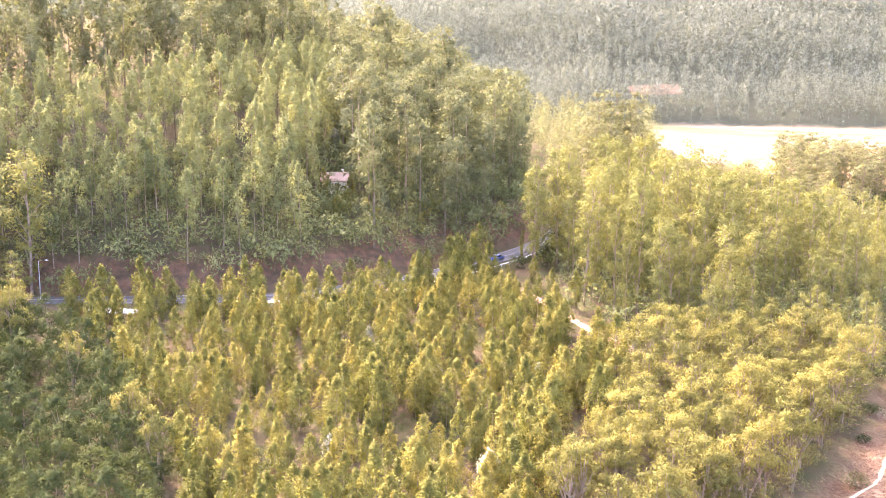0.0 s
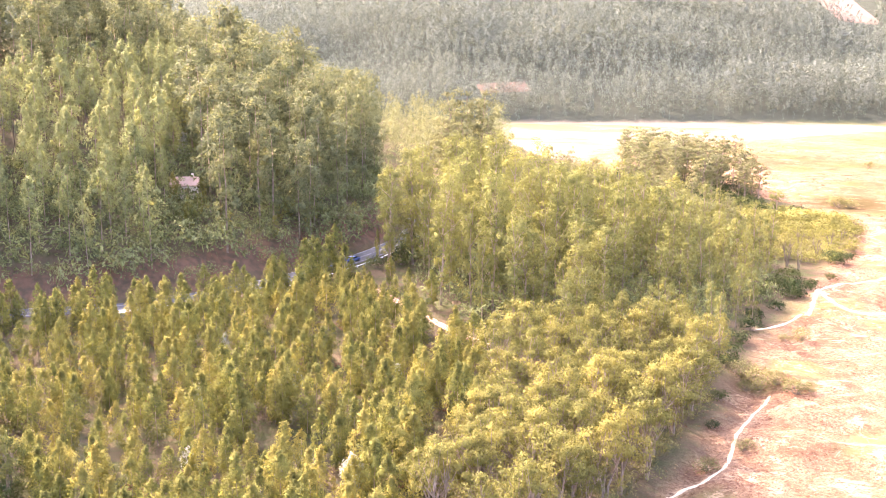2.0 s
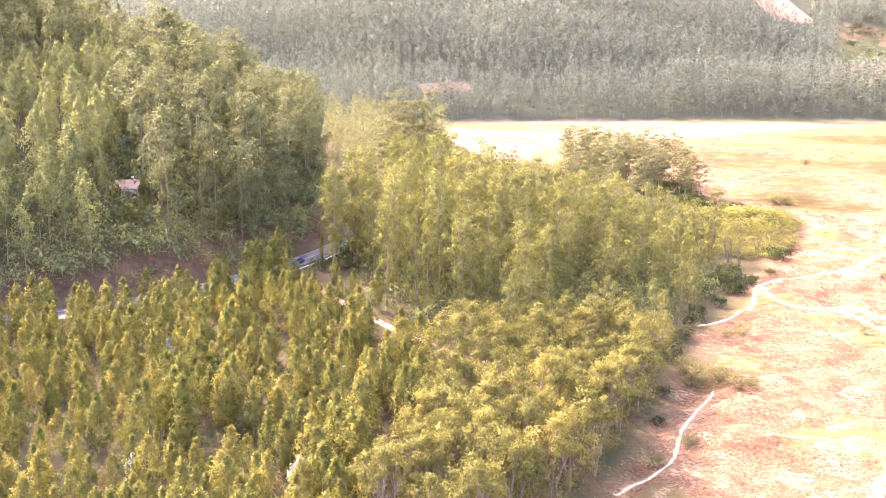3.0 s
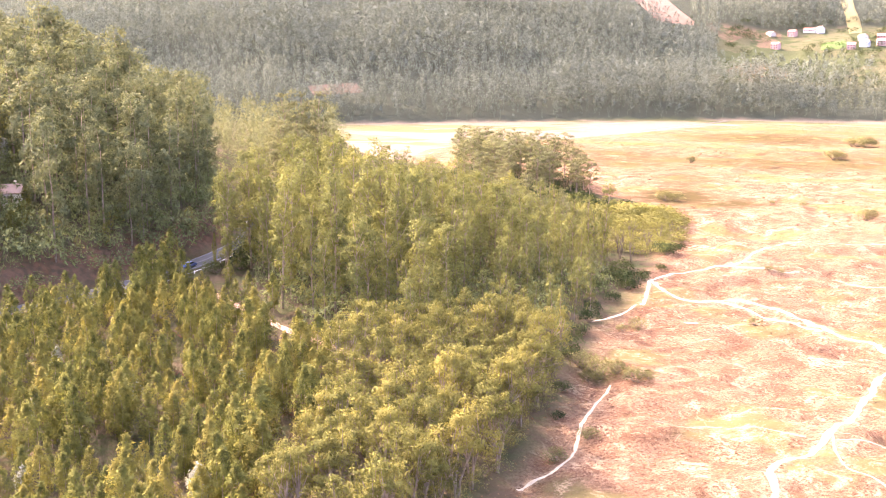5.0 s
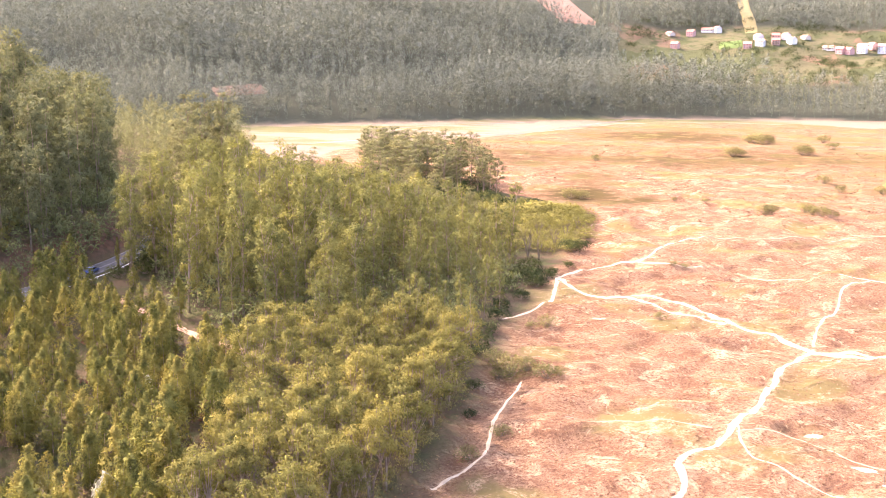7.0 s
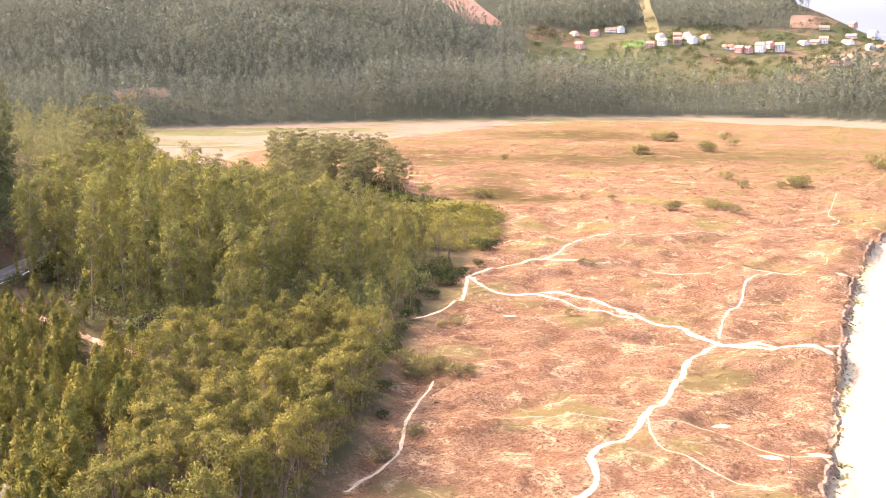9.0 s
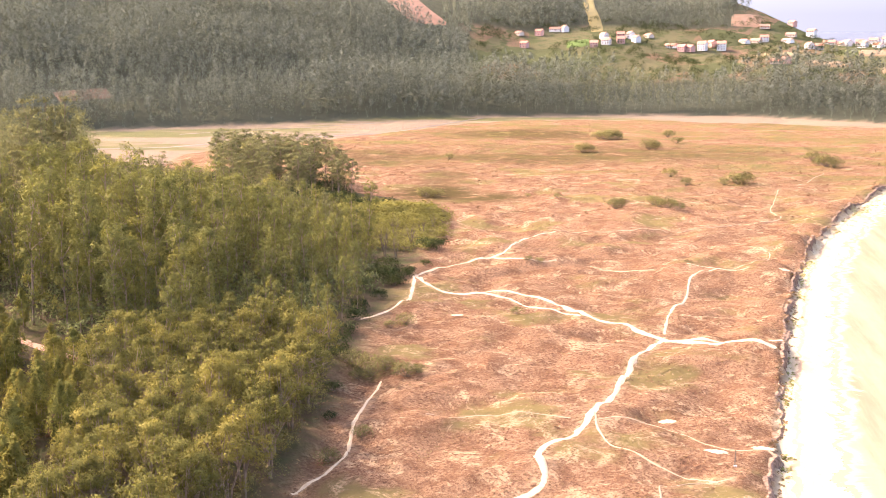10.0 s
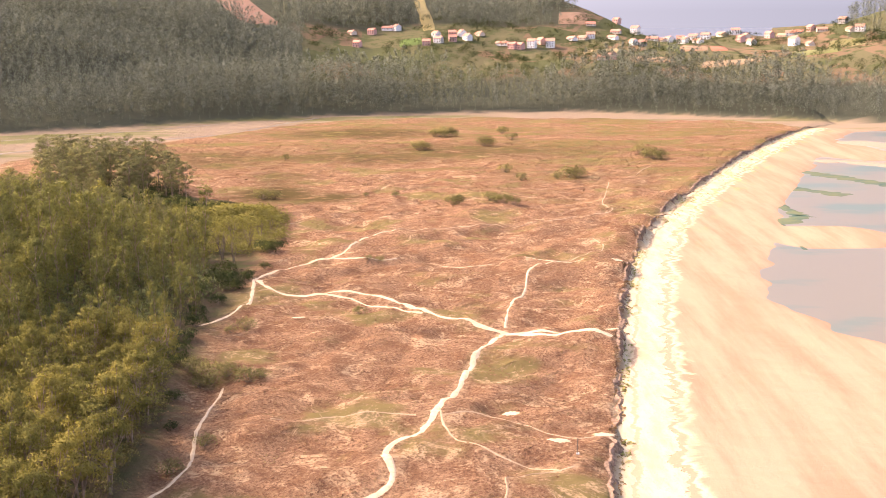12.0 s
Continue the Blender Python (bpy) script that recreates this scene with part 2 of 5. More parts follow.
def mesh_np(name, verts, faces, mats=(), slot=None, smooth=False, normals=None):
    """A mesh from arrays of corners and of faces with three or four corners each; normals, one a corner, are optional."""
    me = bpy.data.meshes.new(name)
    faces = np.asarray(faces, np.int32)
    n, (f, wide) = len(verts), faces.shape
    me.vertices.add(n)
    me.vertices.foreach_set("co", np.asarray(verts, np.float32).ravel())
    me.loops.add(f * wide)
    me.loops.foreach_set("vertex_index", faces.ravel())
    me.polygons.add(f)
    me.polygons.foreach_set("loop_start", np.arange(0, f * wide, wide, dtype=np.int32))
    for m in mats:
        me.materials.append(m)
    if slot is not None:
        me.polygons.foreach_set("material_index", np.asarray(slot, np.int32))
    me.polygons.foreach_set("use_smooth", np.full(f, smooth))
    if normals is not None:
        me.attributes.new("custom_normal", "FLOAT_VECTOR", "POINT").data.foreach_set("vector", np.asarray(normals, np.float32).ravel())
    me.update(calc_edges=True)
    return me


def inside(x, y, poly):
    """Which points lie in a polygon of the plan."""
    hit = np.zeros(len(x), bool)
    for (x0, y0), (x1, y1) in zip(poly, poly[1:] + poly[:1]):
        cross = (y0 > y) != (y1 > y)
        hit ^= cross & (x < (x1 - x0) * (y - y0) / (y1 - y0 + 1e-9) + x0)
    return hit


def scatter(poly, step, seed, jitter=0.38):
    """Uneven rows of places over a polygon of the plan."""
    g = np.random.default_rng(seed)
    p = np.array(poly)
    xs, ys = np.arange(p[:, 0].min(), p[:, 0].max(), step), np.arange(p[:, 1].min(), p[:, 1].max(), step)
    X, Y = np.meshgrid(xs, ys)
    X = (X + (np.arange(len(ys)) % 2)[:, None] * step / 2).ravel() + g.uniform(-jitter, jitter, X.size) * step
    Y = Y.ravel() + g.uniform(-jitter, jitter, X.size) * step
    k = inside(X, Y, poly)
    return X[k], Y[k]


FOOTPATHS = [
    ([(-51, 307), (-48, 298), (-44, 290), (-36, 288), (-27, 291), (-15, 283), (-3, 268), (8, 258), (13, 254)], 1.9),
    ([(-36, 287.5), (-27, 286.5), (-16, 277), (-5, 268)], 1.1),
    ([(13, 254), (20, 248.5), (26, 244), (36, 239)], 2.2),
    ([(15, 253), (26, 248), (33, 249), (39, 252)], 1.3),
    ([(13, 253), (6, 229), (3, 212), (-1, 196), (-4, 186), (-9, 179), (-9.5, 174), (-8, 168), (-10, 163), (-15, 158), (-18, 150)], 1.7),
    ([(14, 256), (16, 275), (21, 293), (24, 309), (32, 320)], 0.9),
    ([(23, 322), (32, 320), (42, 322), (52, 325)], 0.9),
    ([(-56, 256), (-50, 268), (-48, 279), (-49, 292), (-51, 305)], 1.2),
    ([(-46, 160), (-41, 172), (-42, 183), (-43, 197), (-43, 216)], 0.9),
    ([(-51, 307), (-46.8, 315.6), (-37.6, 326.9), (-32, 329.5), (-28.6, 335.9), (-26.1, 356), (-21.3, 362.4), (-15.2, 368.7)], 1.2),
    ([(-55, 369), (-53, 385), (-49.5, 398)], 0.8),
    ([(-32, 329.5), (-24.7, 324.1), (-18.9, 324.5), (-13.3, 326.8)], 0.9),
    ([(-15.2, 368.7), (3, 374), (32, 386), (51, 404), (61, 413), (60, 430), (63, 448), (70, 484)], 0.8),
    ([(-1, 324), (6, 321), (14, 320)], 0.7),
    ([(-1, 195), (1, 182), (8, 175), (13, 172), (18, 169)], 0.8),
    ([(-1, 191), (5, 193), (11, 192), (20, 185), (28, 186)], 0.7),
    ([(7, 152), (9, 160), (10, 166), (20, 170)], 0.6),
    ([(32, 320), (44, 335), (49, 348), (47, 357)], 0.7),
    ([(79, 495), (88, 512), (96, 531)], 0.8),
    ([(-30, 190), (-19, 194), (-5, 192)], 0.5),
]


def trodden(x, y):
    """How worn the ground is by the footpaths beside it."""
    out = np.zeros(x.shape)
    for pts, wide in FOOTPATHS:
        for (x0, y0), (x1, y1) in zip(pts, pts[1:]):
            t = np.clip(((x - x0) * (x1 - x0) + (y - y0) * (y1 - y0)) / ((x1 - x0) ** 2 + (y1 - y0) ** 2), 0, 1)
            out = np.maximum(out, sm(wide * 1.1 + 0.5, wide * 0.2, np.hypot(x - x0 - t * (x1 - x0), y - y0 - t * (y1 - y0))))
    return out


def sheet(name, xs, ys, mat):
    X, Y = np.meshgrid(xs, ys)
    Z = height(X, Y)
    nx, ny = len(xs), len(ys)
    i = (np.arange(ny - 1)[:, None] * nx + np.arange(nx - 1)[None, :]).ravel()
    me = mesh_np(name, np.stack([X.ravel(), Y.ravel(), Z.ravel()], 1), np.stack([i, i + 1, i + 1 + nx, i + nx], 1), (mat,), None, True)
    wood, beach, flat, far = zones(X, Y)
    bank = sm(3.5, 6, road_x(Y) - X) * (1 - sm(14, 20, road_x(Y) - X)) * wood * (1 - sm(296, 322, Y))
    for key, v in (("wood", wood), ("beach", beach), ("flat", flat), ("far", far), ("bank", bank), ("shore", X - scarp_x(Y)), ("trod", trodden(X, Y)), ("field", far * farm(X, Y)), ("weedy", sm(300, 480, Y)), ("bog", marsh(X, Y)[0]), ("grassy", marsh(X, Y)[1])):
        me.attributes.new(key, "FLOAT", "POINT").data.foreach_set("value", v.ravel().astype(np.float32))
    return new(name, me)


def ground_mat():
    k = Mat("dune_ground")
    big, mid, fine = k.noise(0.035, 5, 0.6), k.noise(0.16, 6, 0.65, None, 0.6), k.noise(1.6, 6, 0.75)
    heath = k.mix(k.ramp(mid, 0.35, 0.65), (0.146, 0.079, 0.044), (0.224, 0.134, 0.079))
    heath = k.mix(k.ramp(fine, 0.42, 0.68), heath, (0.089, 0.044, 0.026))
    heath = k.mix(k.calc("MULTIPLY", k.ramp(k.noise(4.5, 4, 0.8), 0.5, 0.62), 0.7), heath, (0.070, 0.037, 0.023))
    heath = k.mix(k.calc("MULTIPLY", k.ramp(k.noise(2.3, 5, 0.8, None, 0.4), 0.56, 0.66), 0.6), heath, (0.279, 0.187, 0.122))
    heath = k.mix(k.ramp(big, 0.52, 0.64), heath, (0.126, 0.096, 0.041))
    spots = k.calc("MULTIPLY", k.ramp(k.noise(0.13, 6, 0.72, None, 1.0), 0.53, 0.62), k.ramp(fine, 0.62, 0.42))
    flecks = k.calc("MULTIPLY", k.ramp(k.noise(0.32, 6, 0.78, None, 0.8), 0.53, 0.64), k.ramp(fine, 0.58, 0.40))
    bare = k.calc("MAXIMUM", spots, k.calc("MULTIPLY", flecks, 0.75))
    sand = k.mix(k.ramp(fine, 0.3, 0.7), (0.257, 0.173, 0.103), (0.329, 0.237, 0.147))
    worn = k.calc("MULTIPLY", k.attr("trod"), k.ramp(k.noise(0.9, 6, 0.75), 0.46, 0.60))
    bare = k.calc("MULTIPLY", bare, k.calc("SUBTRACT", 1.0, k.calc("MULTIPLY", k.attr("grassy"), 0.65)))
    bare = k.calc("MAXIMUM", bare, worn)
    col = k.mix(bare, heath, sand)
    turf = k.mix(k.ramp(mid, 0.4, 0.6), (0.129, 0.091, 0.037), (0.083, 0.079, 0.029))
    col = k.mix(k.calc("MULTIPLY", k.calc("MULTIPLY", k.attr("grassy"), k.ramp(k.noise(0.03, 6, 0.7, k.stretch(0.5, 1.3, 1, 8)), 0.42, 0.6)), 0.75), col, turf)
    col = k.mix(k.calc("MULTIPLY", k.attr("bog"), k.ramp(k.noise(0.09, 5, 0.7, k.stretch(1, 1.6, 1)), 0.32, 0.5)), col, (0.055, 0.042, 0.018))
    # beach: dry, with ridges of weed, then damp further out
    shore = k.attr("shore")
    dry = k.mix(k.ramp(k.noise(0.35, 5, 0.6, k.stretch(1, 0.25, 1, -12)), 0.35, 0.7), (0.385, 0.315, 0.205), (0.315, 0.240, 0.148))
    dry = k.mix(k.calc("MULTIPLY", k.ramp(k.noise(1.4, 6, 0.8, k.stretch(1, 0.5, 1, -12)), 0.52, 0.66), 0.45), dry, (0.25, 0.175, 0.105))
    damp = k.mix(k.ramp(k.noise(0.12, 5, 0.65, k.stretch(1, 0.10, 1, -24)), 0.35, 0.65), (0.216, 0.136, 0.088), (0.272, 0.178, 0.118))
    edge = k.calc("ADD", shore, k.calc("MULTIPLY", k.noise(0.085, 4, 0.55, None, 1.2), 13.0))
    strand = k.mix(k.ramp(edge, 18.6, 20.5), dry, damp)
    line = k.calc("MULTIPLY", k.ramp(edge, 16.6, 16.9), k.ramp(edge, 18.4, 17.7))
    inner = k.calc("ADD", shore, k.calc("MULTIPLY", k.noise(0.16, 5, 0.6, None, 1.0), 5.0))
    line = k.calc("MAXIMUM", line, k.calc("MULTIPLY", k.calc("MULTIPLY", k.ramp(inner, 5.2, 5.4), k.ramp(inner, 6.4, 6.0)), 0.8))
    strand = k.mix(line, strand, (0.262, 0.172, 0.112))
    wrack = k.calc("MULTIPLY", k.ramp(edge, 16.3, 16.5), k.ramp(edge, 16.9, 16.6))
    strand = k.mix(k.calc("MULTIPLY", wrack, k.ramp(k.noise(0.9, 4, 0.7), 0.45, 0.6)), strand, (0.17, 0.12, 0.075))
    weed = k.calc("MULTIPLY", k.ramp(k.noise(0.10, 6, 0.75, k.stretch(1.4, 0.5, 1, -24)), 0.52, 0.62), k.ramp(edge, 34.0, 14.0))
    weed = k.calc("MULTIPLY", weed, k.attr("weedy"))
    strand = k.mix(k.calc("MULTIPLY", weed, 0.85), strand, (0.235, 0.205, 0.085))
    col = k.mix(k.attr("beach"), col, strand)
    mud = k.mix(k.ramp(k.noise(0.02, 5, 0.6, k.stretch(0.35, 1, 1, 15)), 0.48, 0.6), (0.175, 0.132, 0.092), (0.11, 0.105, 0.048))
    col = k.mix(k.attr("flat"), col, mud)
    litter = k.mix(k.ramp(mid, 0.4, 0.65), (0.085, 0.062, 0.038), (0.06, 0.062, 0.028))
    col = k.mix(k.attr("wood"), col, litter)
    earth = k.mix(k.ramp(k.noise(0.5, 5), 0.35, 0.7), (0.118, 0.066, 0.040), (0.070, 0.050, 0.030))
    col = k.mix(k.attr("bank"), col, earth)
    cell = k.n.new("ShaderNodeTexVoronoi")
    k.l.new(k.stretch(0.028, 0.016, 0.0, 12), cell.inputs["Vector"])
    cell.inputs["Scale"].default_value = 1.0
    pick = k.n.new("ShaderNodeSeparateColor")
    k.l.new(cell.outputs["Color"], pick.inputs[0])
    slope = k.mix(k.ramp(pick.outputs[0], 0.3, 0.5), (0.062, 0.066, 0.032), (0.09, 0.082, 0.044))
    slope = k.mix(k.ramp(pick.outputs[1], 0.55, 0.6), slope, (0.13, 0.088, 0.055))
    slope = k.mix(k.ramp(k.noise(0.09, 5, 0.65), 0.48, 0.6), slope, (0.06, 0.066, 0.03))
    col = k.mix(k.attr("far"), col, (0.05, 0.053, 0.036))
    col = k.mix(k.attr("field"), col, slope)
    hump = k.calc("MULTIPLY", k.noise(0.11, 3, 0.5, None, 0.5), 4.0)
    k.bump(k.calc("MULTIPLY", k.calc("ADD", k.calc("ADD", fine, mid), hump), k.calc("SUBTRACT", 1.0, k.calc("MULTIPLY", k.attr("beach"), 0.8))), 0.9, 0.75)
    return k.done(col, 1.0, 0.0)


M_GROUND = ground_mat()


def steps(*parts):
    """Grid lines: (start, stop, step) stretches joined."""
    out = np.concatenate([np.arange(a, b, s) for a, b, s in parts])
    return np.unique(np.round(out, 2))


GX = steps((-4900, -1500, 200), (-1500, -400, 40), (-400, -130, 5), (-130, -66, 2.5), (-66, 60, 1.2), (60, 260, 3), (260, 500, 20), (500, 1500, 60), (1500, 4901, 200))
GY = steps((-4900, -200, 300), (-200, 60, 20), (60, 140, 5), (140, 350, 1.5), (350, 560, 3.2), (560, 900, 5), (900, 1500, 14), (1500, 4901, 200))
tagged(sheet("ground", GX, GY, M_GROUND), "dry reddish heath dunes with pale bare sand patches", "ground", "", "structure")


# ---- trees ----
def unit(v):
    return v / np.maximum(np.linalg.norm(v, axis=1, keepdims=True), 1e-6)


def leaves(centres, facing, sizes, g, slim=0.55, droop=0.0, loose=0.42):
    """Bent four-cornered leaf sprays at the given places."""
    n = len(centres)
    nrm = unit(facing + g.normal(0, loose, (n, 3)))
    a = unit(np.cross(nrm, g.normal(0, 1, (n, 3))))
    a[:, 2] -= droop
    a = unit(a)
    b = unit(np.cross(nrm, a))
    s = sizes[:, None]
    v = np.stack([centres - a * s, centres - b * s * slim + nrm * s * 0.22, centres + a * s, centres + b * s * slim + nrm * s * 0.22], 1)
    return v.reshape(-1, 3), np.arange(4 * n).reshape(n, 4)


def tube(p0, p1, r0, r1, sides=6):
    """A tapered limb between two points."""
    p0, p1 = np.array(p0, float), np.array(p1, float)
    d = (p1 - p0) / np.linalg.norm(p1 - p0)
    u = np.cross(d, (0.3, 1, 0.2))
    u /= np.linalg.norm(u)
    w = np.cross(d, u)
    t = np.linspace(0, 2 * np.pi, sides, endpoint=False)
    ring = np.cos(t)[:, None] * u + np.sin(t)[:, None] * w
    v = np.concatenate([p0 + ring * r0, p1 + ring * r1])
    i = np.arange(sides)
    j = (i + 1) % sides
    return v, np.stack([i, j, j + sides, i + sides], 1)


def join(parts):
    vs, fs, k = [], [], 0
    for v, f in parts:
        vs.append(v)
        fs.append(f + k)
        k += len(v)
    return np.concatenate(vs), np.concatenate(fs)


def bent_trunk(h, r, g, lean=0.04, cuts=5, sides=6):
    """A tapered, slightly bent stem in one piece; returns its mesh and its line."""
    line = [np.array([0, 0, -0.4])]
    for i in range(cuts):
        line.append(np.array([g.normal(0, lean) * h * (i + 1) / cuts, g.normal(0, lean) * h * (i + 1) / cuts, h * (i + 1) / cuts]))
    line = np.array(line)
    return sweep(line, r * (1 - 0.85 * np.linspace(0, 1, cuts + 1)), sides), line


def sweep(line, rad, sides=6):
    t = np.linspace(0, 2 * np.pi, sides, endpoint=False)
    ring = np.stack([np.cos(t), np.sin(t), 0 * t], 1)
    v = (np.asarray(line)[:, None, :] + ring[None] * np.asarray(rad)[:, None, None]).reshape(-1, 3)
    i = np.arange(sides)
    j = (i + 1) % sides
    q = [np.stack([i, j, j + sides, i + sides], 1) + k * sides for k in range(len(line) - 1)]
    return v, np.concatenate(q)


def split(f):
    """Triangles for four-cornered faces."""
    return np.concatenate([f[:, (0, 1, 2)], f[:, (0, 2, 3)]])


def clump(centre, rad, n, size, g, tall=1.0, out=(0, 0, 0.4), slim=0.36, droop=0.35, own=0.75, lift=0.1):
    """One lump of a crown: small pointed leaf sprays, thickest towards its outside.
    The lighting normals follow the lump and the crown, as leaves seen together do."""
    centre, out = np.asarray(centre, float), np.asarray(out, float)
    up_out = out + np.array([0, 0, lift])
    d = unit(unit(g.normal(0, 1, (n, 3))) + out * 0.55)
    c = d * (rad * (0.30 + 0.92 * g.random(n) ** 0.8))[:, None] * (1, 1, tall)
    face = unit(d * own + up_out + g.normal(0, 0.15, (n, 3)))
    lie = unit(face + g.normal(0, 0.45, (n, 3)))
    a = np.cross(lie, g.normal(0, 1, (n, 3)))
    a = unit(unit(a) - np.array([0, 0, droop]))
    b = unit(np.cross(lie, a))
    s = (size * g.uniform(0.6, 1.4, n))[:, None]
    tri = np.stack([c - a * s + b * s * slim, c - a * s * 0.35 - b * s * slim, c + a * s], 1)
    turn = (np.cross(tri[:, 1] - tri[:, 0], tri[:, 2] - tri[:, 0]) * face).sum(1) < 0
    tri[turn] = tri[turn][:, ::-1]
    return tri.reshape(-1, 3) + centre, np.arange(3 * n).reshape(n, 3), np.repeat(face, 3, 0)


def heap(lumps):
    """A crown out of lumps: corners, triangles, normals."""
    v, f = join([(a, b) for a, b, _ in lumps])
    return v, f, np.concatenate([c for _, _, c in lumps])


def heaped_column(g, h, low, wide, n, fill, size, belly, sharp, lump=0.42, tall=1.3, lift=0.15):
    """An uneven upright crown: lumps round the stem, widest at the belly, narrowing to the tip."""
    lumps = []
    for i in range(n):
        k = (i + g.random()) / n
        full = 0.6 + 0.4 * k / belly if k < belly else max(0.10, 1 - ((k - belly) / (1.03 - belly)) ** sharp)
        a = i * 2.4 + g.normal(0, 0.5)
        rad = wide * lump * (0.5 + 0.5 * full) * g.uniform(0.75, 1.3)
        rr = max(0.0, wide * full * g.uniform(0.65, 1.1) - 0.75 * rad)
        way = np.array([math.cos(a), math.sin(a), 0.0])
        out = way * min(0.9, rr / wide + 0.25) + np.array([0, 0, 0.15 + 0.6 * k])
        at = way * rr + np.array([0, 0, h * (low + (0.97 - low) * k)])
        lumps.append(clump(at, rad, int(fill * g.uniform(0.75, 1.25)), size, g, tall, out, lift=lift))
    lumps.append(clump((g.normal(0, 0.05), g.normal(0, 0.05), h * 0.97), wide * 0.16, fill // 2, size, g, 2.6, (0, 0, 0.7), 0.34, -0.6))
    return heap(lumps)


def young_tree(seed, h=9.5):
    """Slim young eucalyptus, leafy almost to the ground, with an uneven feathery outline."""
    g = np.random.default_rng(seed)
    stem, _ = bent_trunk(h * 0.96, 0.09, g, 0.012, 4, 5)
    return [stem], None, heaped_column(g, h, 0.14, g.uniform(2.0, 2.5), 18, 70, 0.27, g.uniform(0.30, 0.5), g.uniform(1.5, 2.2), 0.40, 1.5)


def tall_tree(seed, h=28.0, wide=4.5, bare=0.13, n=29, fill=66, size=0.35, lump=0.31, tall=1.0, limbs_seen=True):
    """Tall eucalyptus: long stem, limbs, and a deep domed crown heaped up from lumps of leaves."""
    g = np.random.default_rng(seed)
    stem, line = bent_trunk(h * 0.93, h * 0.0085, g, 0.014, 6)
    lumps, limbs = [], []
    belly = g.uniform(0.5, 0.72)
    for i in range(n):
        k = ((i + g.random()) / n) ** 0.78
        u = bare + (0.96 - bare) * k
        full = 0.45 + 0.55 * k / belly if k < belly else math.sqrt(max(0.05, 1 - ((k - belly) / (1.04 - belly)) ** 2))
        rr = wide * full * g.uniform(0.2, 0.8)
        a = i * 2.4 + g.normal(0, 0.55)
        way = np.array([math.cos(a), math.sin(a), 0.0])
        low = max(0.15, u - 0.13) * h
        base = np.array([np.interp(low, line[:, 2], line[:, 0]), np.interp(low, line[:, 2], line[:, 1]), low])
        tip = base + way * rr
        tip[2] = u * h + g.normal(0, 0.5)
        if limbs_seen and i % 2 == 0:
            limbs.append(tube(base, tip, 0.11, 0.04, 3))
        rad = wide * lump * g.uniform(0.6, 1.3)
        out = way * (1.0 - 0.55 * k) * min(1, rr / wide + 0.35) + np.array([0, 0, 0.12 + 0.65 * k])
        lumps.append(clump(tip, rad, int(fill * g.uniform(0.75, 1.25)), size, g, tall, out, 0.38, 0.3))
    return [stem], join(limbs) if limbs else None, heap(lumps)


def spreading_tree(seed, h=13.5):
    """Several leaning stems carrying a broad, domed, open crown."""
    g = np.random.default_rng(seed)
    stems_out, limbs, lumps = [], [], []
    stems = 3 if seed % 2 else 4
    for s in range(stems):
        a0 = s * 6.28 / stems + g.normal(0, 0.4)
        fork = np.array([math.cos(a0) * 1.4, math.sin(a0) * 1.4, h * 0.50])
        mid = fork * np.array([0.35, 0.35, 0.5]) + g.normal(0, 0.12, 3)
        stems_out.append(sweep(np.array([[math.cos(a0) * 0.15, math.sin(a0) * 0.15, -0.4], mid, fork]), (0.19, 0.15, 0.11)))
        for i in range(7):
            a = a0 + g.normal(0, 0.7)
            rr = g.uniform(0.4, 4.0)
            tip = np.array([math.cos(a) * rr, math.sin(a) * rr, h * (1.0 - 0.024 * rr * rr) * g.uniform(0.70, 1.0)])
            limbs.append(tube(fork, tip, 0.10, 0.04, 4))
            lumps.append(clump(tip, g.uniform(0.75, 1.35), 84, 0.25, g, 0.85, (math.cos(a) * 0.12 * rr, math.sin(a) * 0.12 * rr, 0.55)))
        for i in range(2):
            a = a0 + g.normal(0, 0.9)
            lumps.append(clump((math.cos(a) * 2.6, math.sin(a) * 2.6, h * g.uniform(0.3, 0.55)), 1.0, 36, 0.21, g, 0.9, (math.cos(a) * 0.7, math.sin(a) * 0.7, 0.1)))
    return stems_out, join(limbs), heap(lumps)


def broad_tree(seed, h=12.0, n=20, fill=64):
    """Dense broadleaf tree, leafy low down, with a rounded crown of uneven outline."""
    g = np.random.default_rng(seed)
    stem, _ = bent_trunk(h * 0.8, 0.017 * h, g, 0.02, 4)
    limbs = []
    for i in range(7):
        a, u = i * 2.4, g.uniform(0.35, 0.8)
        limbs.append(tube((0, 0, u * h * 0.7), (math.cos(a) * 0.2 * h, math.sin(a) * 0.2 * h, u * h), 0.06, 0.02, 3))
    return [stem], join(limbs), heaped_column(g, h, 0.14, h * g.uniform(0.30, 0.37), n, fill, 0.020 * h + 0.09, g.uniform(0.42, 0.6), g.uniform(2.0, 2.8), 0.35, 0.95)


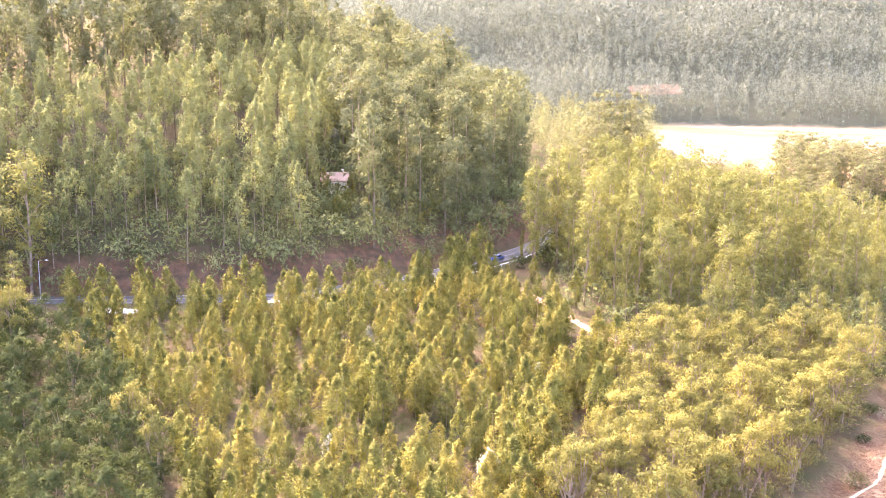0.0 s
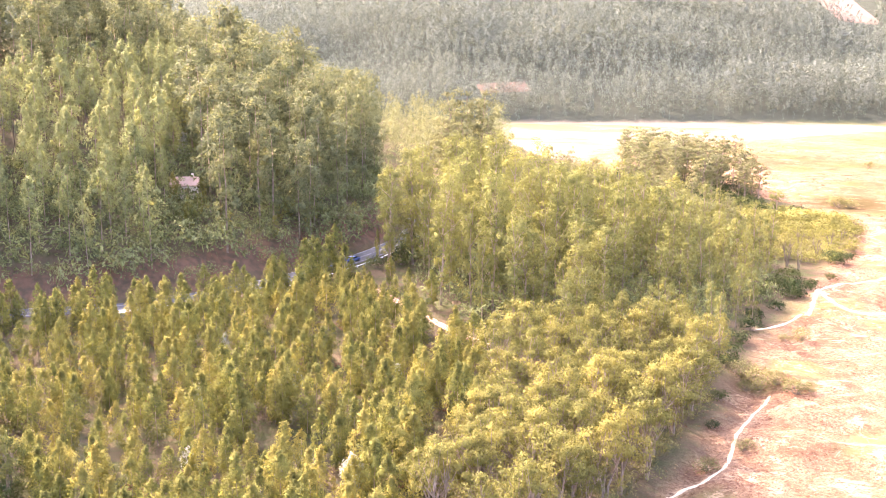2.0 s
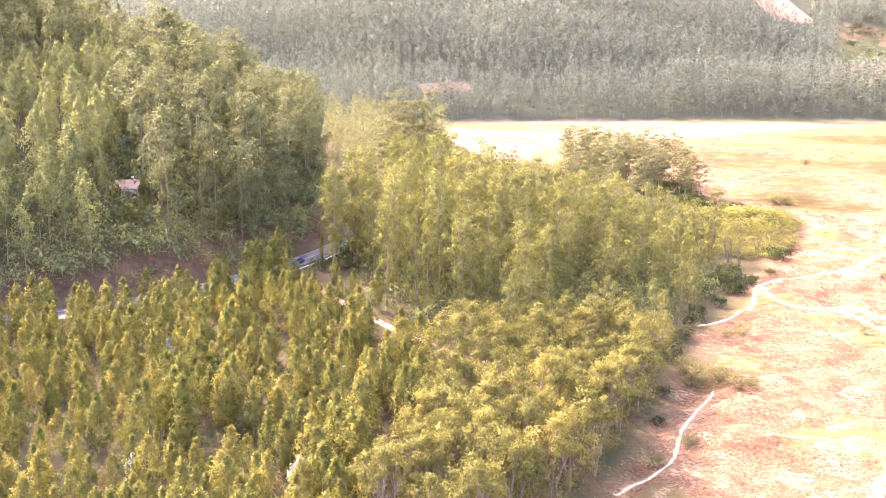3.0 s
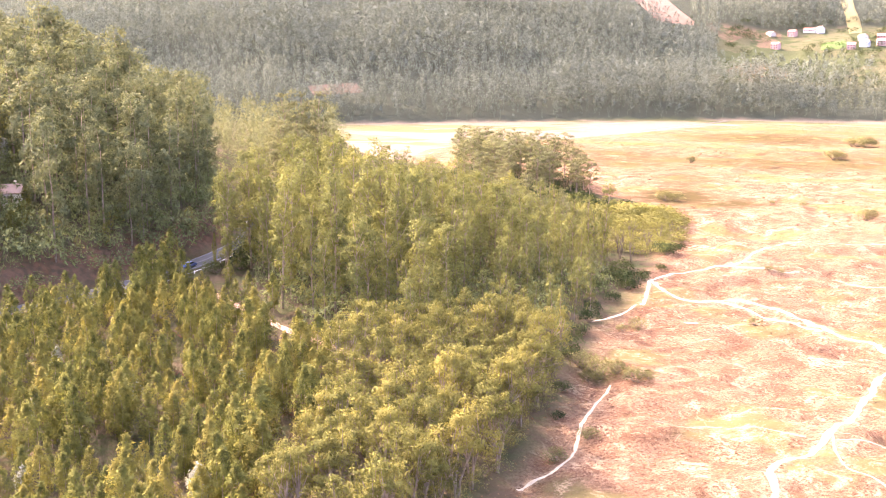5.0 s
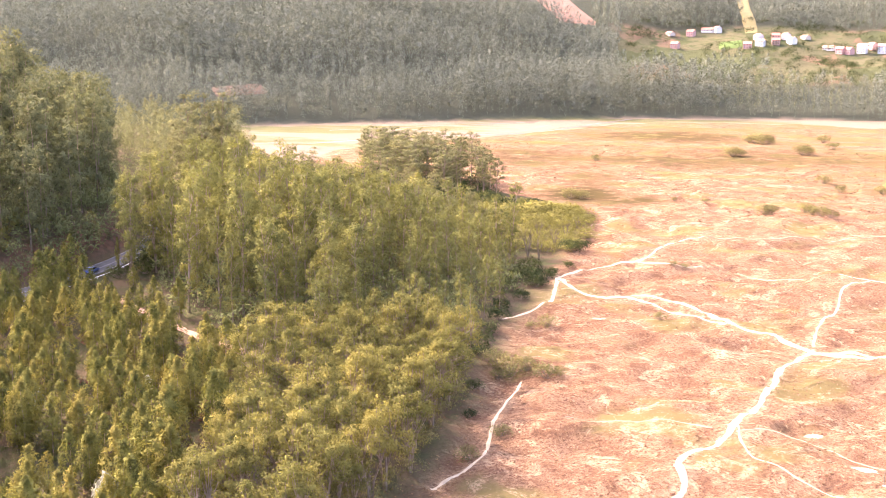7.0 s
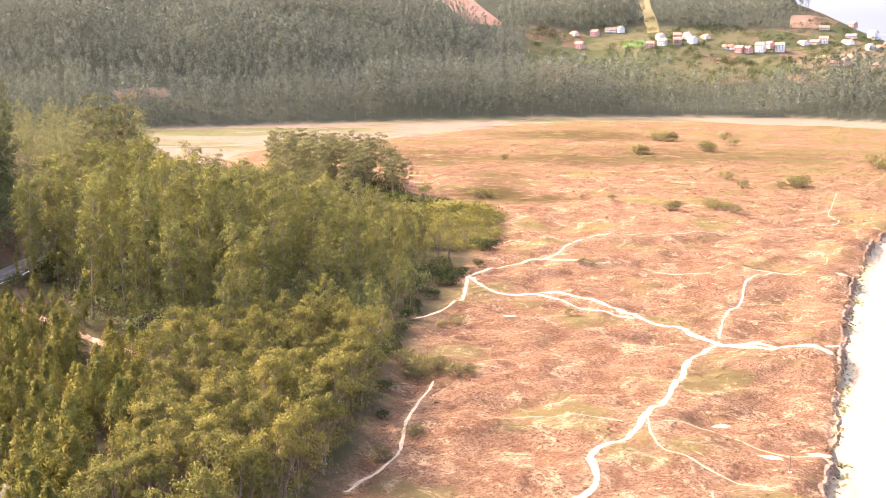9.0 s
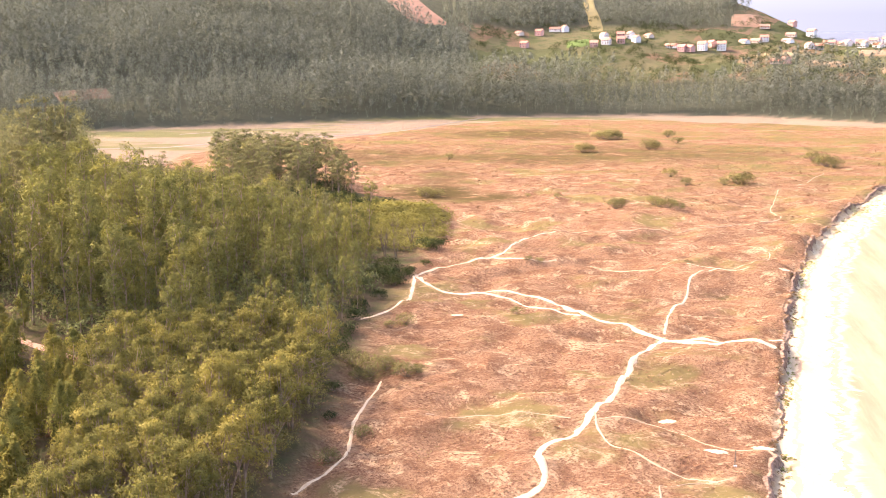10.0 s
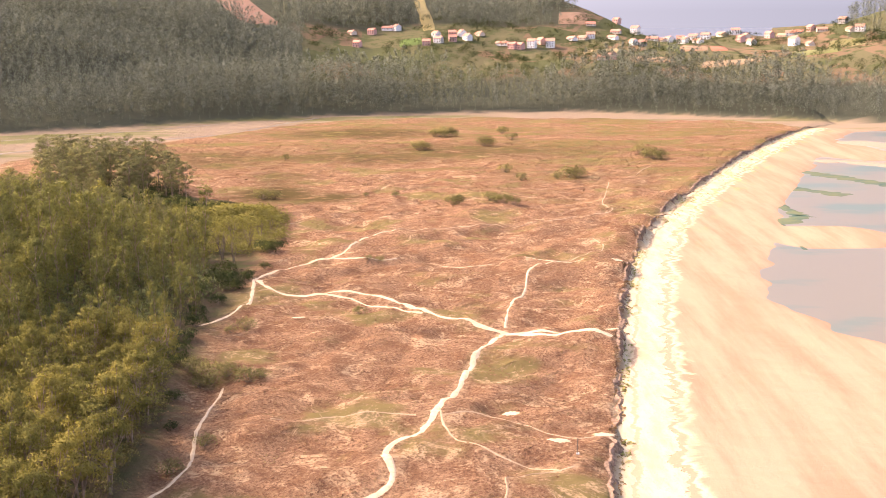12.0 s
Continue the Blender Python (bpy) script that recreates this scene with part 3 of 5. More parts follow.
def airy_tree(seed, h=9.0):
    """Light willow: bare forked stems below, a loose see-through crown above."""
    g = np.random.default_rng(seed)
    stems_out, limbs, lumps = [], [], []
    for s in range(3):
        a0 = s * 2.1 + g.normal(0, 0.3)
        fork = np.array([math.cos(a0) * 0.9, math.sin(a0) * 0.9, h * 0.42])
        stems_out.append(sweep(np.array([[math.cos(a0) * 0.1, math.sin(a0) * 0.1, -0.3], fork * (0.4, 0.4, 0.5), fork]), (0.15, 0.12, 0.08)))
        for i in range(6):
            a = a0 + g.normal(0, 0.8)
            rr = g.uniform(0.3, 2.9)
            tip = np.array([math.cos(a) * rr, math.sin(a) * rr, h * g.uniform(0.52, 0.97) * (1 - 0.03 * rr * rr)])
            limbs.append(tube(fork, tip, 0.06, 0.02, 3))
            lumps.append(clump(tip, g.uniform(0.6, 1.0), 46, 0.15, g, 1.15, (math.cos(a) * 0.15 * rr, math.sin(a) * 0.15 * rr, 0.45)))
    return stems_out, join(limbs), heap(lumps)


def cone_tree(seed, h=23.0):
    """Plantation eucalyptus: bare stem below, long crown pointed at the top."""
    g = np.random.default_rng(seed)
    stem, _ = bent_trunk(h * 0.95, 0.17, g, 0.008, 4, 5)
    return [stem], None, heaped_column(g, h, 0.40, g.uniform(2.8, 3.6), 18, 60, 0.39, g.uniform(0.32, 0.5), g.uniform(1.6, 2.3), 0.38, 1.3)


def far_tree(seed, h=26.0, wide=3.9, n=5, fill=28, size=0.83, lump=0.6):
    """Eucalyptus of a distant wood: a tall rounded crown of few lumps."""
    g = np.random.default_rng(seed)
    stem, _ = bent_trunk(h * 0.9, 0.2, g, 0.01, 3, 4)
    # the strong lift evens out the shading for a hazy look
    return [stem], None, heaped_column(g, h, 0.12, wide * g.uniform(0.85, 1.2), n, fill, size, g.uniform(0.45, 0.7), g.uniform(1.6, 2.6), lump, 1.7, 0.9)


def shrub(seed, h=2.2, wide=2.0, n=9, fill=16, size=0.22):
    """Low rounded bush with several stems."""
    g = np.random.default_rng(seed)
    wood, lumps = [], []
    for i in range(n):
        a, rr = i * 2.4 + g.normal(0, 0.3), wide * math.sqrt((i + 0.4) / n) * 0.8
        way = np.array([math.cos(a), math.sin(a), 0.0])
        tip = way * rr + np.array([0, 0, h * (1 - 0.62 * (rr / wide) ** 2) * g.uniform(0.5, 0.8)])
        wood.append(tube((0, 0, -0.2), tip, 0.05, 0.015, 4))
        lumps.append(clump(tip, h * 0.36 * g.uniform(0.8, 1.2), fill, size, g, 0.85, way * 0.6 * rr / wide + np.array([0, 0, 0.5])))
    return [], join(wood), heap(lumps)


def stock(make, count, mleaf, mbark, first=100, **kw):
    """A few different plants of a kind: stems, branches and crown as meshes and as arrays."""
    out = []
    for s in range(count):
        stems, limbs, (v, f, nr) = make(first + s * 7, **kw)
        parts = [("trunk", mesh_np("trunk", *st, (mbark,), None, True)) for st in stems]
        if limbs is not None:
            parts.append(("branchwork", mesh_np("branchwork", *limbs, (mbark,))))
        parts.append(("crown", mesh_np("crown", v, f, (mleaf,), None, True, nr)))
        out.append((parts, stems, (v, f, nr)))
    return out


def plant(name, kinds, x, y, g, size=1.0, spread=0.14, label="", category="tree", group="", wider=1.0):
    """One tree or bush with its parts, standing on the ground."""
    parts = kinds[int(g.integers(len(kinds)))][0]
    top = new(name)
    top.empty_display_size = 0.5
    s = size * g.uniform(1 - spread, 1 + spread)
    wide = s * g.uniform(0.88, 1.15) * wider
    top.matrix_basis = Matrix.LocRotScale((x, y, ground_z(x, y)), Euler((g.normal(0, 0.02), g.normal(0, 0.02), g.uniform(0, 6.28))), (wide, wide, s))
    for part_name, me in parts:
        o = new(part_name, me)
        o.parent = top
        if part_name != "trunk":
            tagged(o, "", "", "", "stuff")
    tagged(top, label, category, group)
    return top


def wood_stuff(name, kinds, xs, ys, g, mats, size=1.0, spread=0.16, label="", stems=True, category="woods"):
    """A whole wood joined into one mesh of leaf sprays and stems; size may differ place by place."""
    zs = height(xs, ys)
    size = np.broadcast_to(size, xs.shape)
    vs, fs, ns, sl, k = [], [], [], [], 0
    for x, y, z, big in zip(xs, ys, zs, size):
        _, wood, crown = kinds[int(g.integers(len(kinds)))]
        s = big * g.uniform(1 - spread, 1 + spread)
        a, q = g.uniform(0, 6.28), s * g.uniform(0.88, 1.15)
        ca, sn = math.cos(a), math.sin(a)
        pieces = [(*crown, 0)]
        if stems and wood:
            v, f = wood[0]
            pieces.append((v, split(f), unit((v - v.mean(0)) * (1, 1, 0.01)), 1))
        for v, f, nr, m in pieces:
            vs.append(np.stack([(v[:, 0] * ca - v[:, 1] * sn) * q + x, (v[:, 0] * sn + v[:, 1] * ca) * q + y, v[:, 2] * s + z], 1))
            ns.append(np.stack([nr[:, 0] * ca - nr[:, 1] * sn, nr[:, 0] * sn + nr[:, 1] * ca, nr[:, 2]], 1))
            fs.append(f + k)
            sl.append(np.full(len(f), m))
            k += len(v)
    me = mesh_np(name, np.concatenate(vs), np.concatenate(fs), mats, np.concatenate(sl), True, np.concatenate(ns))
    return tagged(new(name, me), label, category, "", "stuff")


def near_line(x, y, pts, gap):
    """Which places lie within gap of a line of the plan."""
    out = np.zeros(len(x), bool)
    for (x0, y0), (x1, y1) in zip(pts, pts[1:]):
        t = np.clip(((x - x0) * (x1 - x0) + (y - y0) * (y1 - y0)) / ((x1 - x0) ** 2 + (y1 - y0) ** 2), 0, 1)
        out |= np.hypot(x - x0 - t * (x1 - x0), y - y0 - t * (y1 - y0)) < gap
    return out


YOUNG = stock(young_tree, 8, M_YOUNG, M_BARK)
SILVER = stock(young_tree, 2, M_PALE, M_BARK, 400, h=6.0)
TALL = stock(tall_tree, 8, M_TALL, M_BARK)
RIDGE = stock(tall_tree, 7, M_RIDGE, M_BARK, 180, h=28.0, wide=5.4, bare=0.18, n=25, fill=58, size=0.46, lump=0.28, limbs_seen=False)
MARSHTREE = stock(tall_tree, 5, M_MARSH, M_BARK, 190, h=27.0, wide=5.6, bare=0.28, n=25, fill=60, size=0.40, lump=0.27, tall=0.62)
SPREAD = stock(spreading_tree, 6, M_SPREAD, M_BARK)
BROAD = stock(broad_tree, 6, M_BROAD, M_DARKBARK)
CONE = stock(cone_tree, 7, M_HILL, M_BARK)
WILLOW = stock(broad_tree, 4, M_WILLOW, M_DARKBARK, 220, h=6.5, n=15, fill=56)
BRAMBLE = stock(shrub, 4, M_WILLOW, M_DARKBARK, 230, h=3.2, wide=2.6, n=9, fill=40, size=0.24)
AIRY = stock(airy_tree, 3, M_WILLOW, M_DARKBARK, 240)
BUSH = stock(shrub, 5, M_SHRUB, M_DARKBARK, 120, h=2.6, wide=2.7, n=14, fill=80, size=0.15)
GREENBUSH = stock(shrub, 3, M_BROAD, M_DARKBARK, 260, fill=56, size=0.19)
LOW = stock(shrub, 4, M_SHRUB, M_DARKBARK, 140, n=6, fill=34, size=0.17)
FERN = stock(shrub, 3, M_FERN, M_DARKBARK, 160, h=1.4, wide=1.6, n=5, fill=26, size=0.2)
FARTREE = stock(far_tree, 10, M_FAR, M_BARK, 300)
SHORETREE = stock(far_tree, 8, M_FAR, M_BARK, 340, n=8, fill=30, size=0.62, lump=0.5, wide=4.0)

g1 = np.random.default_rng(21)
TRACK = [(-158, 250), (-140, 229), (-122, 218), (-110, 212), (-94, 206), (-84, 196), (-76, 176)]
HOUSE_GAP = [(-209, 243), (-200, 232), (-184, 215), (-170, 200)]

# young plantation between the road and the track: the near rows singly, the rest joined
YOUNG_AREA = [(-205, 148), (-172, 180), (-161, 210), (-154, 238), (-140, 234), (-122, 224), (-97, 204), (-82, 170), (-72, 125), (-60, 95), (-105, 88), (-130, 112), (-165, 128)]
px, py = scatter(YOUNG_AREA, 4.9, 3, 0.48)
ok = ~near_line(px, py, TRACK, 2.8) & (g1.random(len(px)) > 0.10)
ok &= px > road_x(py) + 7
px, py = px[ok], py[ok]
order = np.argsort(np.hypot(px + 100, py - 165))
sizes = 0.72 + 0.45 * vn(px / 14, py / 14, 2) + 0.12 * sm(-110, -80, px) + 0.05 * sm(30, 12, px - road_x(py))
sizes = sizes * np.where(near_line(px, py, [(x + 4, y - 6.5) for x, y in TRACK], 4.5), 0.62, 1.0)
for i in order[:290]:
    plant("young_eucalyptus", YOUNG, px[i], py[i], g1, sizes[i], 0.2, "slim young eucalyptus with yellow-green leaves in a plantation", "tree", "young plantation")
rest = order[290:]
wood_stuff("plantation_rows", YOUNG, px[rest], py[rest], g1, (M_YOUNG, M_BARK), sizes[rest], 0.2, "further rows of young yellow-green eucalyptus")
ux, uy = scatter(YOUNG_AREA, 3.4, 31)
ok = ~near_line(ux, uy, TRACK, 1.5) & (ux > road_x(uy) + 6)
red = vn(ux / 11, uy / 11, 4) > 0.52
wood_stuff("plantation_undergrowth", LOW, ux[ok & ~red], uy[ok & ~red], g1, (M_BROAD, M_DARKBARK), 0.7, 0.45, "low green scrub under the young trees", False, "undergrowth")
wood_stuff("dry_bracken", FERN, ux[ok & red], uy[ok & red], g1, (M_FERN, M_DARKBARK), 0.9, 0.4, "rusty dry bracken between the young trees", False, "bracken")
for x, y, s in ((-86, 134, 1.0), (-118, 165, 0.6), (-128, 150, 0.55), (-104, 178, 0.6), (-95, 160, 0.5), (-140, 172, 0.6), (-112, 128, 0.6), (-90, 178, 0.5)):
    plant("silver_sapling", SILVER, x, y, g1, s, 0.1, "pale silver-leaved eucalyptus sapling", "sapling", "silver saplings")

# tall stand between the track and the dunes
TALL_AREA = [(-152, 262), (-140, 244), (-118, 225), (-93, 208), (-76, 209), (-57, 232), (-58, 290), (-66, 322), (-82, 345), (-100, 392), (-130, 420), (-205, 400), (-178, 330), (-153, 290)]
px, py = scatter(TALL_AREA, 7.5, 4, 0.45)
px, py = np.append(px, (-152, -150, -151, -149, -146)), np.append(py, (257, 264, 271, 250, 246))
for x, y in zip(px, py):
    s = 0.98 - 0.45 * sm(295, 335, y) - 0.50 * sm(-105, -62, x) * (y < 310) + 0.78 * math.exp(-(((x + 184) / 15) ** 2) - ((y - 358) / 24) ** 2)
    plant("tall_eucalyptus", TALL if y < 325 else MARSHTREE, x, y, g1, s, 0.22, "tall eucalyptus with a bare stem and open tufted crown", "tree", "tall eucalyptus stand")
ux, uy = scatter(TALL_AREA, 6.8, 41)
wood_stuff("woodland_scrub", LOW, ux, uy, g1, (M_HILL, M_DARKBARK), 2.5, 0.5, "green scrub under the tall eucalyptus", False, "undergrowth")

SPREAD_AREA = [(-50, 140), (-49, 180), (-53, 212), (-62, 228), (-80, 214), (-94, 200), (-82, 168), (-74, 128), (-56, 120)]
px, py = scatter(SPREAD_AREA, 5.8, 5)
for x, y in zip(px, py):
    plant("spreading_eucalyptus", SPREAD, x, y, g1, 0.98, 0.18, "spreading eucalyptus with leaning stems and domed crown", "tree", "spreading trees by the dunes")
wood_stuff("dune_wood_scrub", LOW, *scatter(SPREAD_AREA, 4.0, 51), g1, (M_SHRUB, M_DARKBARK), 1.2, 0.5, "scrub under the spreading trees", False, "undergrowth")

MID_AREA = [(-92, 424), (-97, 445), (-118, 480), (-145, 505), (-176, 512), (-161, 450), (-132, 410)]
px, py = scatter(MID_AREA, 8.4, 6)
for x, y in zip(px, py):
    plant("dune_eucalyptus", MARSHTREE, x, y, g1, 0.72 - 0.16 * sm(-112, -92, x), 0.14, "grey-green eucalyptus at the edge of the dunes", "tree", "stand at the marsh", 1.35)
wood_stuff("marsh_scrub", LOW, *scatter(MID_AREA, 4.5, 61), g1, (M_BROAD, M_DARKBARK), 1.5, 0.4, "scrub along the foot of the marsh trees", False, "undergrowth")

# willow thicket and scrub along the edge of the dunes
THICKET = [(-56, 326), (-50, 345), (-52, 395), (-66, 418), (-92, 424), (-130, 408), (-98, 388), (-80, 343), (-66, 322)]
px, py = scatter(THICKET, 4.6, 7)
hump = np.exp(-((px + 99) / 13) ** 2 - ((py - 372) / 15) ** 2) + 0.7 * np.exp(-((px + 72) / 15) ** 2 - ((py - 392) / 14) ** 2)
for x, y, rise in zip(px, py, hump):
    if np.hypot(x + 62, y - 328) > 9:
        plant("bramble", BRAMBLE, x, y, g1, 0.8 + 1.5 * rise, 0.2, "low yellow-green bramble in a rounded thicket", "bush", "bramble thicket", 1.5)
for x, y, s in ((-63.8, 329.4, 1.0), (-59.8, 325.1, 0.95), (-71.3, 329.9, 1.15), (-71.4, 342.9, 1.1), (-58.5, 344.8, 0.9), (-57.2, 358.9, 0.8), (-65.1, 352.8, 0.95), (-80.0, 341.6, 1.1), (-66, 337, 1.0), (-77, 333, 1.1), (-56, 372, 0.7), (-88, 350, 0.9)):
    plant("willow", AIRY, x, y, g1, s * 1.15, 0.1, "light yellow-green willow with forked stems and loose crown", "tree", "willows")
plant("bright_willow", WILLOW, -113, 381, g1, 2.3, 0.02, "bright yellow-green tree among dark eucalyptus", "tree", "", 0.8)
for x, y, s in ((-86, 416, 1.7), (-80, 420, 1.4), (-53, 340, 1.6), (-51, 334, 1.2), (-57, 232, 1.9), (-54, 226, 1.3), (-56, 255, 1.4), (-55, 276, 1.3), (-54, 290, 1.5), (-57, 300, 1.6), (-60, 312, 1.7), (-53, 308, 1.1), (-50, 318, 0.9), (-58, 265, 1.6), (-56, 245, 1.2), (-50, 205, 1.0), (-47, 190, 0.8), (-49.8, 335.7, 1.3), (-49, 346, 1.1), (-79, 415, 1.8), (-55, 292, 1.9), (-60, 298, 2.0), (-61, 285, 1.9), (-53, 302, 1.3), (-85, 404, 2.0), (-90, 409, 2.2), (-97, 418, 2.4), (-150, 262, 2.2), (-153, 270, 2.4), (-156, 280, 2.6), (-147, 254, 2.0), (-150, 247, 1.6)):
    plant("green_bush", GREENBUSH, x, y, g1, s, 0.1, "dense green bush at the edge of the wood", "bush", "edge bushes")
# bushes out on the dunes: place, size
NEAR_BUSHES = [(-20, 268, 0.6), (-45, 256, 0.75), (-48, 253, 0.5), (-46, 219, 1.1), (-50, 222, 1.0), (-43, 221, 0.95), (-48, 217, 0.8), (-38, 217, 0.85), (-36, 219, 0.6), (-40, 184, 0.55), (-43, 172, 0.6), (-21, 323, 0.5), (-18, 324, 0.4)]
MID_BUSHES = [(4, 422, 1.2), (6, 425, 1.0), (18, 434, 1.1), (23, 424, 1.1), (26, 422, 0.9), (20, 428, 1.0), (49, 492, 1.0), (55, 497, 1.5), (58, 496, 1.3), (28, 512, 1.1), (34, 493, 1.0), (-70, 448, 1.2), (-66, 449, 1.0), (-30, 451, 0.5), (-18, 443, 0.5)]
FAR_BUSHES = [(98, 574, 1.5), (102, 558, 1.6), (105, 556, 1.3), (100, 566, 1.2), (-4, 672, 1.7), (3, 665, 1.8), (6, 668, 1.6), (-1, 668, 1.6), (-12, 607, 1.6), (-9, 608, 1.3), (23, 628, 1.6), (26, 629, 1.3), (36, 693, 1.3), (39, 652, 1.0), (-77, 570, 0.9)]
for x, y, s in NEAR_BUSHES + MID_BUSHES + FAR_BUSHES:
    plant("dune_bush", BUSH, x, y, g1, s * 1.35, 0.15, "rounded olive-green bush on the dry dune", "bush", "bushes on the dunes", 0.9)

# broadleaf trees below the plantation and trees by the road
BROAD_AREA = [(-228, 140), (-170, 131), (-134, 113), (-106, 92), (-122, 62), (-160, 78), (-240, 112)]
px, py = scatter(BROAD_AREA, 5.4, 8)
for x, y in zip(px, py):
    plant("broadleaf_tree", BROAD, x, y, g1, 0.72, 0.25, "dense green broadleaf tree", "tree", "broadleaf trees", 1.15)
for x, y, s in ((-222, 152, 1.14), (-229, 148, 1.0), (-214, 142, 0.5), (-208, 138, 0.45), (-236, 140, 0.6), (-221, 136, 0.5)):
    plant("roadside_eucalyptus", TALL, x, y, g1, s, 0.05, "broad eucalyptus beside the road", "tree", "roadside trees", 1.35)

for x, y, s in ((-125, 104, 1.0), (-137, 110, 0.95), (-149, 131, 0.75), (-165, 120, 0.8), (-189, 124, 1.05), (-196, 130, 1.0), (-119, 110, 0.7)):
    plant("spreading_eucalyptus", SPREAD, x, y, g1, s, 0.08, "spreading eucalyptus standing among dense broadleaf trees", "tree", "trees below the road")

# hill above the road
hx, hy = scatter([(-175, 100), (-150, 400), (-480, 420), (-520, 60)], 7.4, 9)
w = road_x(hy) - hx
az = np.degrees(np.arctan2(-hx, hy))
ok = (w > 12) & (w < np.where(hy < 230, 215, 165)) & (hy > 95) & (hy < 395) & ~near_line(hx, hy, HOUSE_GAP, 5.5)
mature = (az < 41.0) | (w > 100)
front = ok & ~mature & (w < 34)
for x, y in zip(hx[front], hy[front]):
    plant("hillside_eucalyptus", CONE, x, y, g1, 0.92, 0.2, "pointed green eucalyptus above the road bank", "tree", "hillside rows")
back = ok & ~mature & (w >= 34)
wood_stuff("hillside_plantation", CONE, hx[back], hy[back], g1, (M_HILL, M_BARK), 1.0, 0.18, "green eucalyptus plantation on the hillside above the road")
top = ok & mature & (g1.random(len(hx)) > 0.5)
wood_stuff("ridge_woods", RIDGE, hx[top], hy[top], g1, (M_RIDGE, M_BARK), 1.10 + 0.5 * (vn(hx[top] / 18, hy[top] / 18, 1) - 0.4) - 0.2 * sm(24, 12, w[top]), 0.18, "tall dark eucalyptus woods along the ridge")
ux, uy = scatter([(-165, 100), (-150, 400), (-330, 400), (-330, 100)], 5.2, 91)
w2 = road_x(uy) - ux
ok = (w2 > 7.0) & (w2 < 70) & (uy < 390)
wood_stuff("hillside_scrub", LOW, ux[ok], uy[ok], g1, (M_HILL, M_DARKBARK), 2.6, 0.5, "lush green scrub at the foot of the hillside trees", False, "undergrowth")

ex, ey = scatter([(-205, 380), (-215, 470), (-262, 560), (-340, 590), (-400, 480), (-300, 385)], 8.6, 93)
wood_stuff("saltmarsh_wood", SHORETREE, ex, ey, g1, (M_RIDGE, M_BARK), 0.75, 0.3, "light green trees where the hill meets the marsh", False)

for x, y, s in ((-193.5, 229, 0.7), (-190.5, 222, 0.9), (-196, 226, 0.55), (-203.5, 231, 1.0), (-197.6, 235.5, 0.95), (-201.5, 230, 0.6)):
    plant("hillside_eucalyptus", YOUNG, x, y, g1, s, 0.1, "young eucalyptus in front of the hillside house", "tree", "hillside rows")

IVY = stock(young_tree, 1, M_WILLOW, M_BARK, 430, h=9.0)
plant("ivy_covered_tree", IVY, -153.5, 252, g1, 1.0, 0.02, "narrow tree stem wrapped in bright green ivy", "tree", "", 0.35)
for x, y, s in ((-181, 266, 0.75), (-179, 261, 0.6), (-175, 275, 0.8), (-184, 256, 0.9), (-183, 250, 0.7)):
    plant("light_green_tree", WILLOW, x, y, g1, s, 0.1, "light green young tree above the road bank", "tree", "bank trees")
for x, y, s in ((-177, 240, 0.8), (-176, 253, 0.7), (-187, 234, 0.6), (-180, 232, 0.5)):
    plant("light_green_tree", WILLOW, x, y, g1, s, 0.1, "light green young tree above the road bank", "tree", "bank trees")
for x, y, s in ((-232, 272, 2.6), (-228, 268, 2.0)):
    plant("light_green_tree", WILLOW, x, y, g1, s, 0.1, "bright light green tree among hillside eucalyptus", "tree", "bank trees", 0.8)
plant("silver_tree", SILVER, -226, 262, g1, 1.1, 0.1, "pale silver-leaved tree among hillside eucalyptus", "tree")

# far woods on the other shore
fx, fy = scatter([(-760, 540), (-760, 1350), (-100, 1500), (440, 1200), (440, 660), (100, 840)], 8.2, 11)
az, rr = np.degrees(np.arctan2(-fx, fy)), np.hypot(fx, fy)
d = rr - shore_r(az)
fields = farm(fx, fy) > 0.5
fields &= ~((az < -19.0) & (d > 250))
cuts = near_line(fx, fy, [(-207, 1175), (-160, 1085)], 23) | near_line(fx, fy, [(-24, 1290), (-10, 1130)], 8) | near_line(fx, fy, [(125, 1178), (140, 1178)], 16)
cuts |= near_line(fx, fy, [(-372, 748), (-340, 772)], 13)
keep = (d > 5) & (az < 46) & (az > -30) & ~fields & ~cuts & (d < np.where(az > 8, 330, 400))
fx, fy, d = fx[keep], fy[keep], d[keep]
grow = 0.82 + 0.6 * (vn(fx / 60, fy / 60, 0) - 0.35) + 0.15 * sm(60, 10, d)
az = np.degrees(np.arctan2(-fx, fy))
low = (az < -0.5 + 3 * vn(fx / 30, fy / 30, 2)) & (az > -7.5) & (d > 25 + 40 * sm(-4, -7.5, az)) & (d < 130)
grow = grow * (1 - 0.35 * sm(-17, -19, az))
brink = ~low & (d < 40)
wood_stuff("shore_woods", SHORETREE, fx[brink], fy[brink], g1, (M_FAR, M_BARK), grow[brink], 0.18, "grey-green eucalyptus along the far shoreline, leaf colour paled for haze", False)
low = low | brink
wood_stuff("far_woods", FARTREE, fx[~low], fy[~low], g1, (M_FAR, M_BARK), grow[~low], 0.16, "grey-green eucalyptus woods on the far shore, leaf colour paled for haze", False)
qx, qy = scatter([(-700, 480), (-700, 900), (420, 900), (420, 660), (100, 800)], 8.0, 94)
qd = np.hypot(qx, qy) - shore_r(np.degrees(np.arctan2(-qx, qy)))
keep = (qd > 1) & (qd < 17) & (np.degrees(np.arctan2(-qx, qy)) < 44)
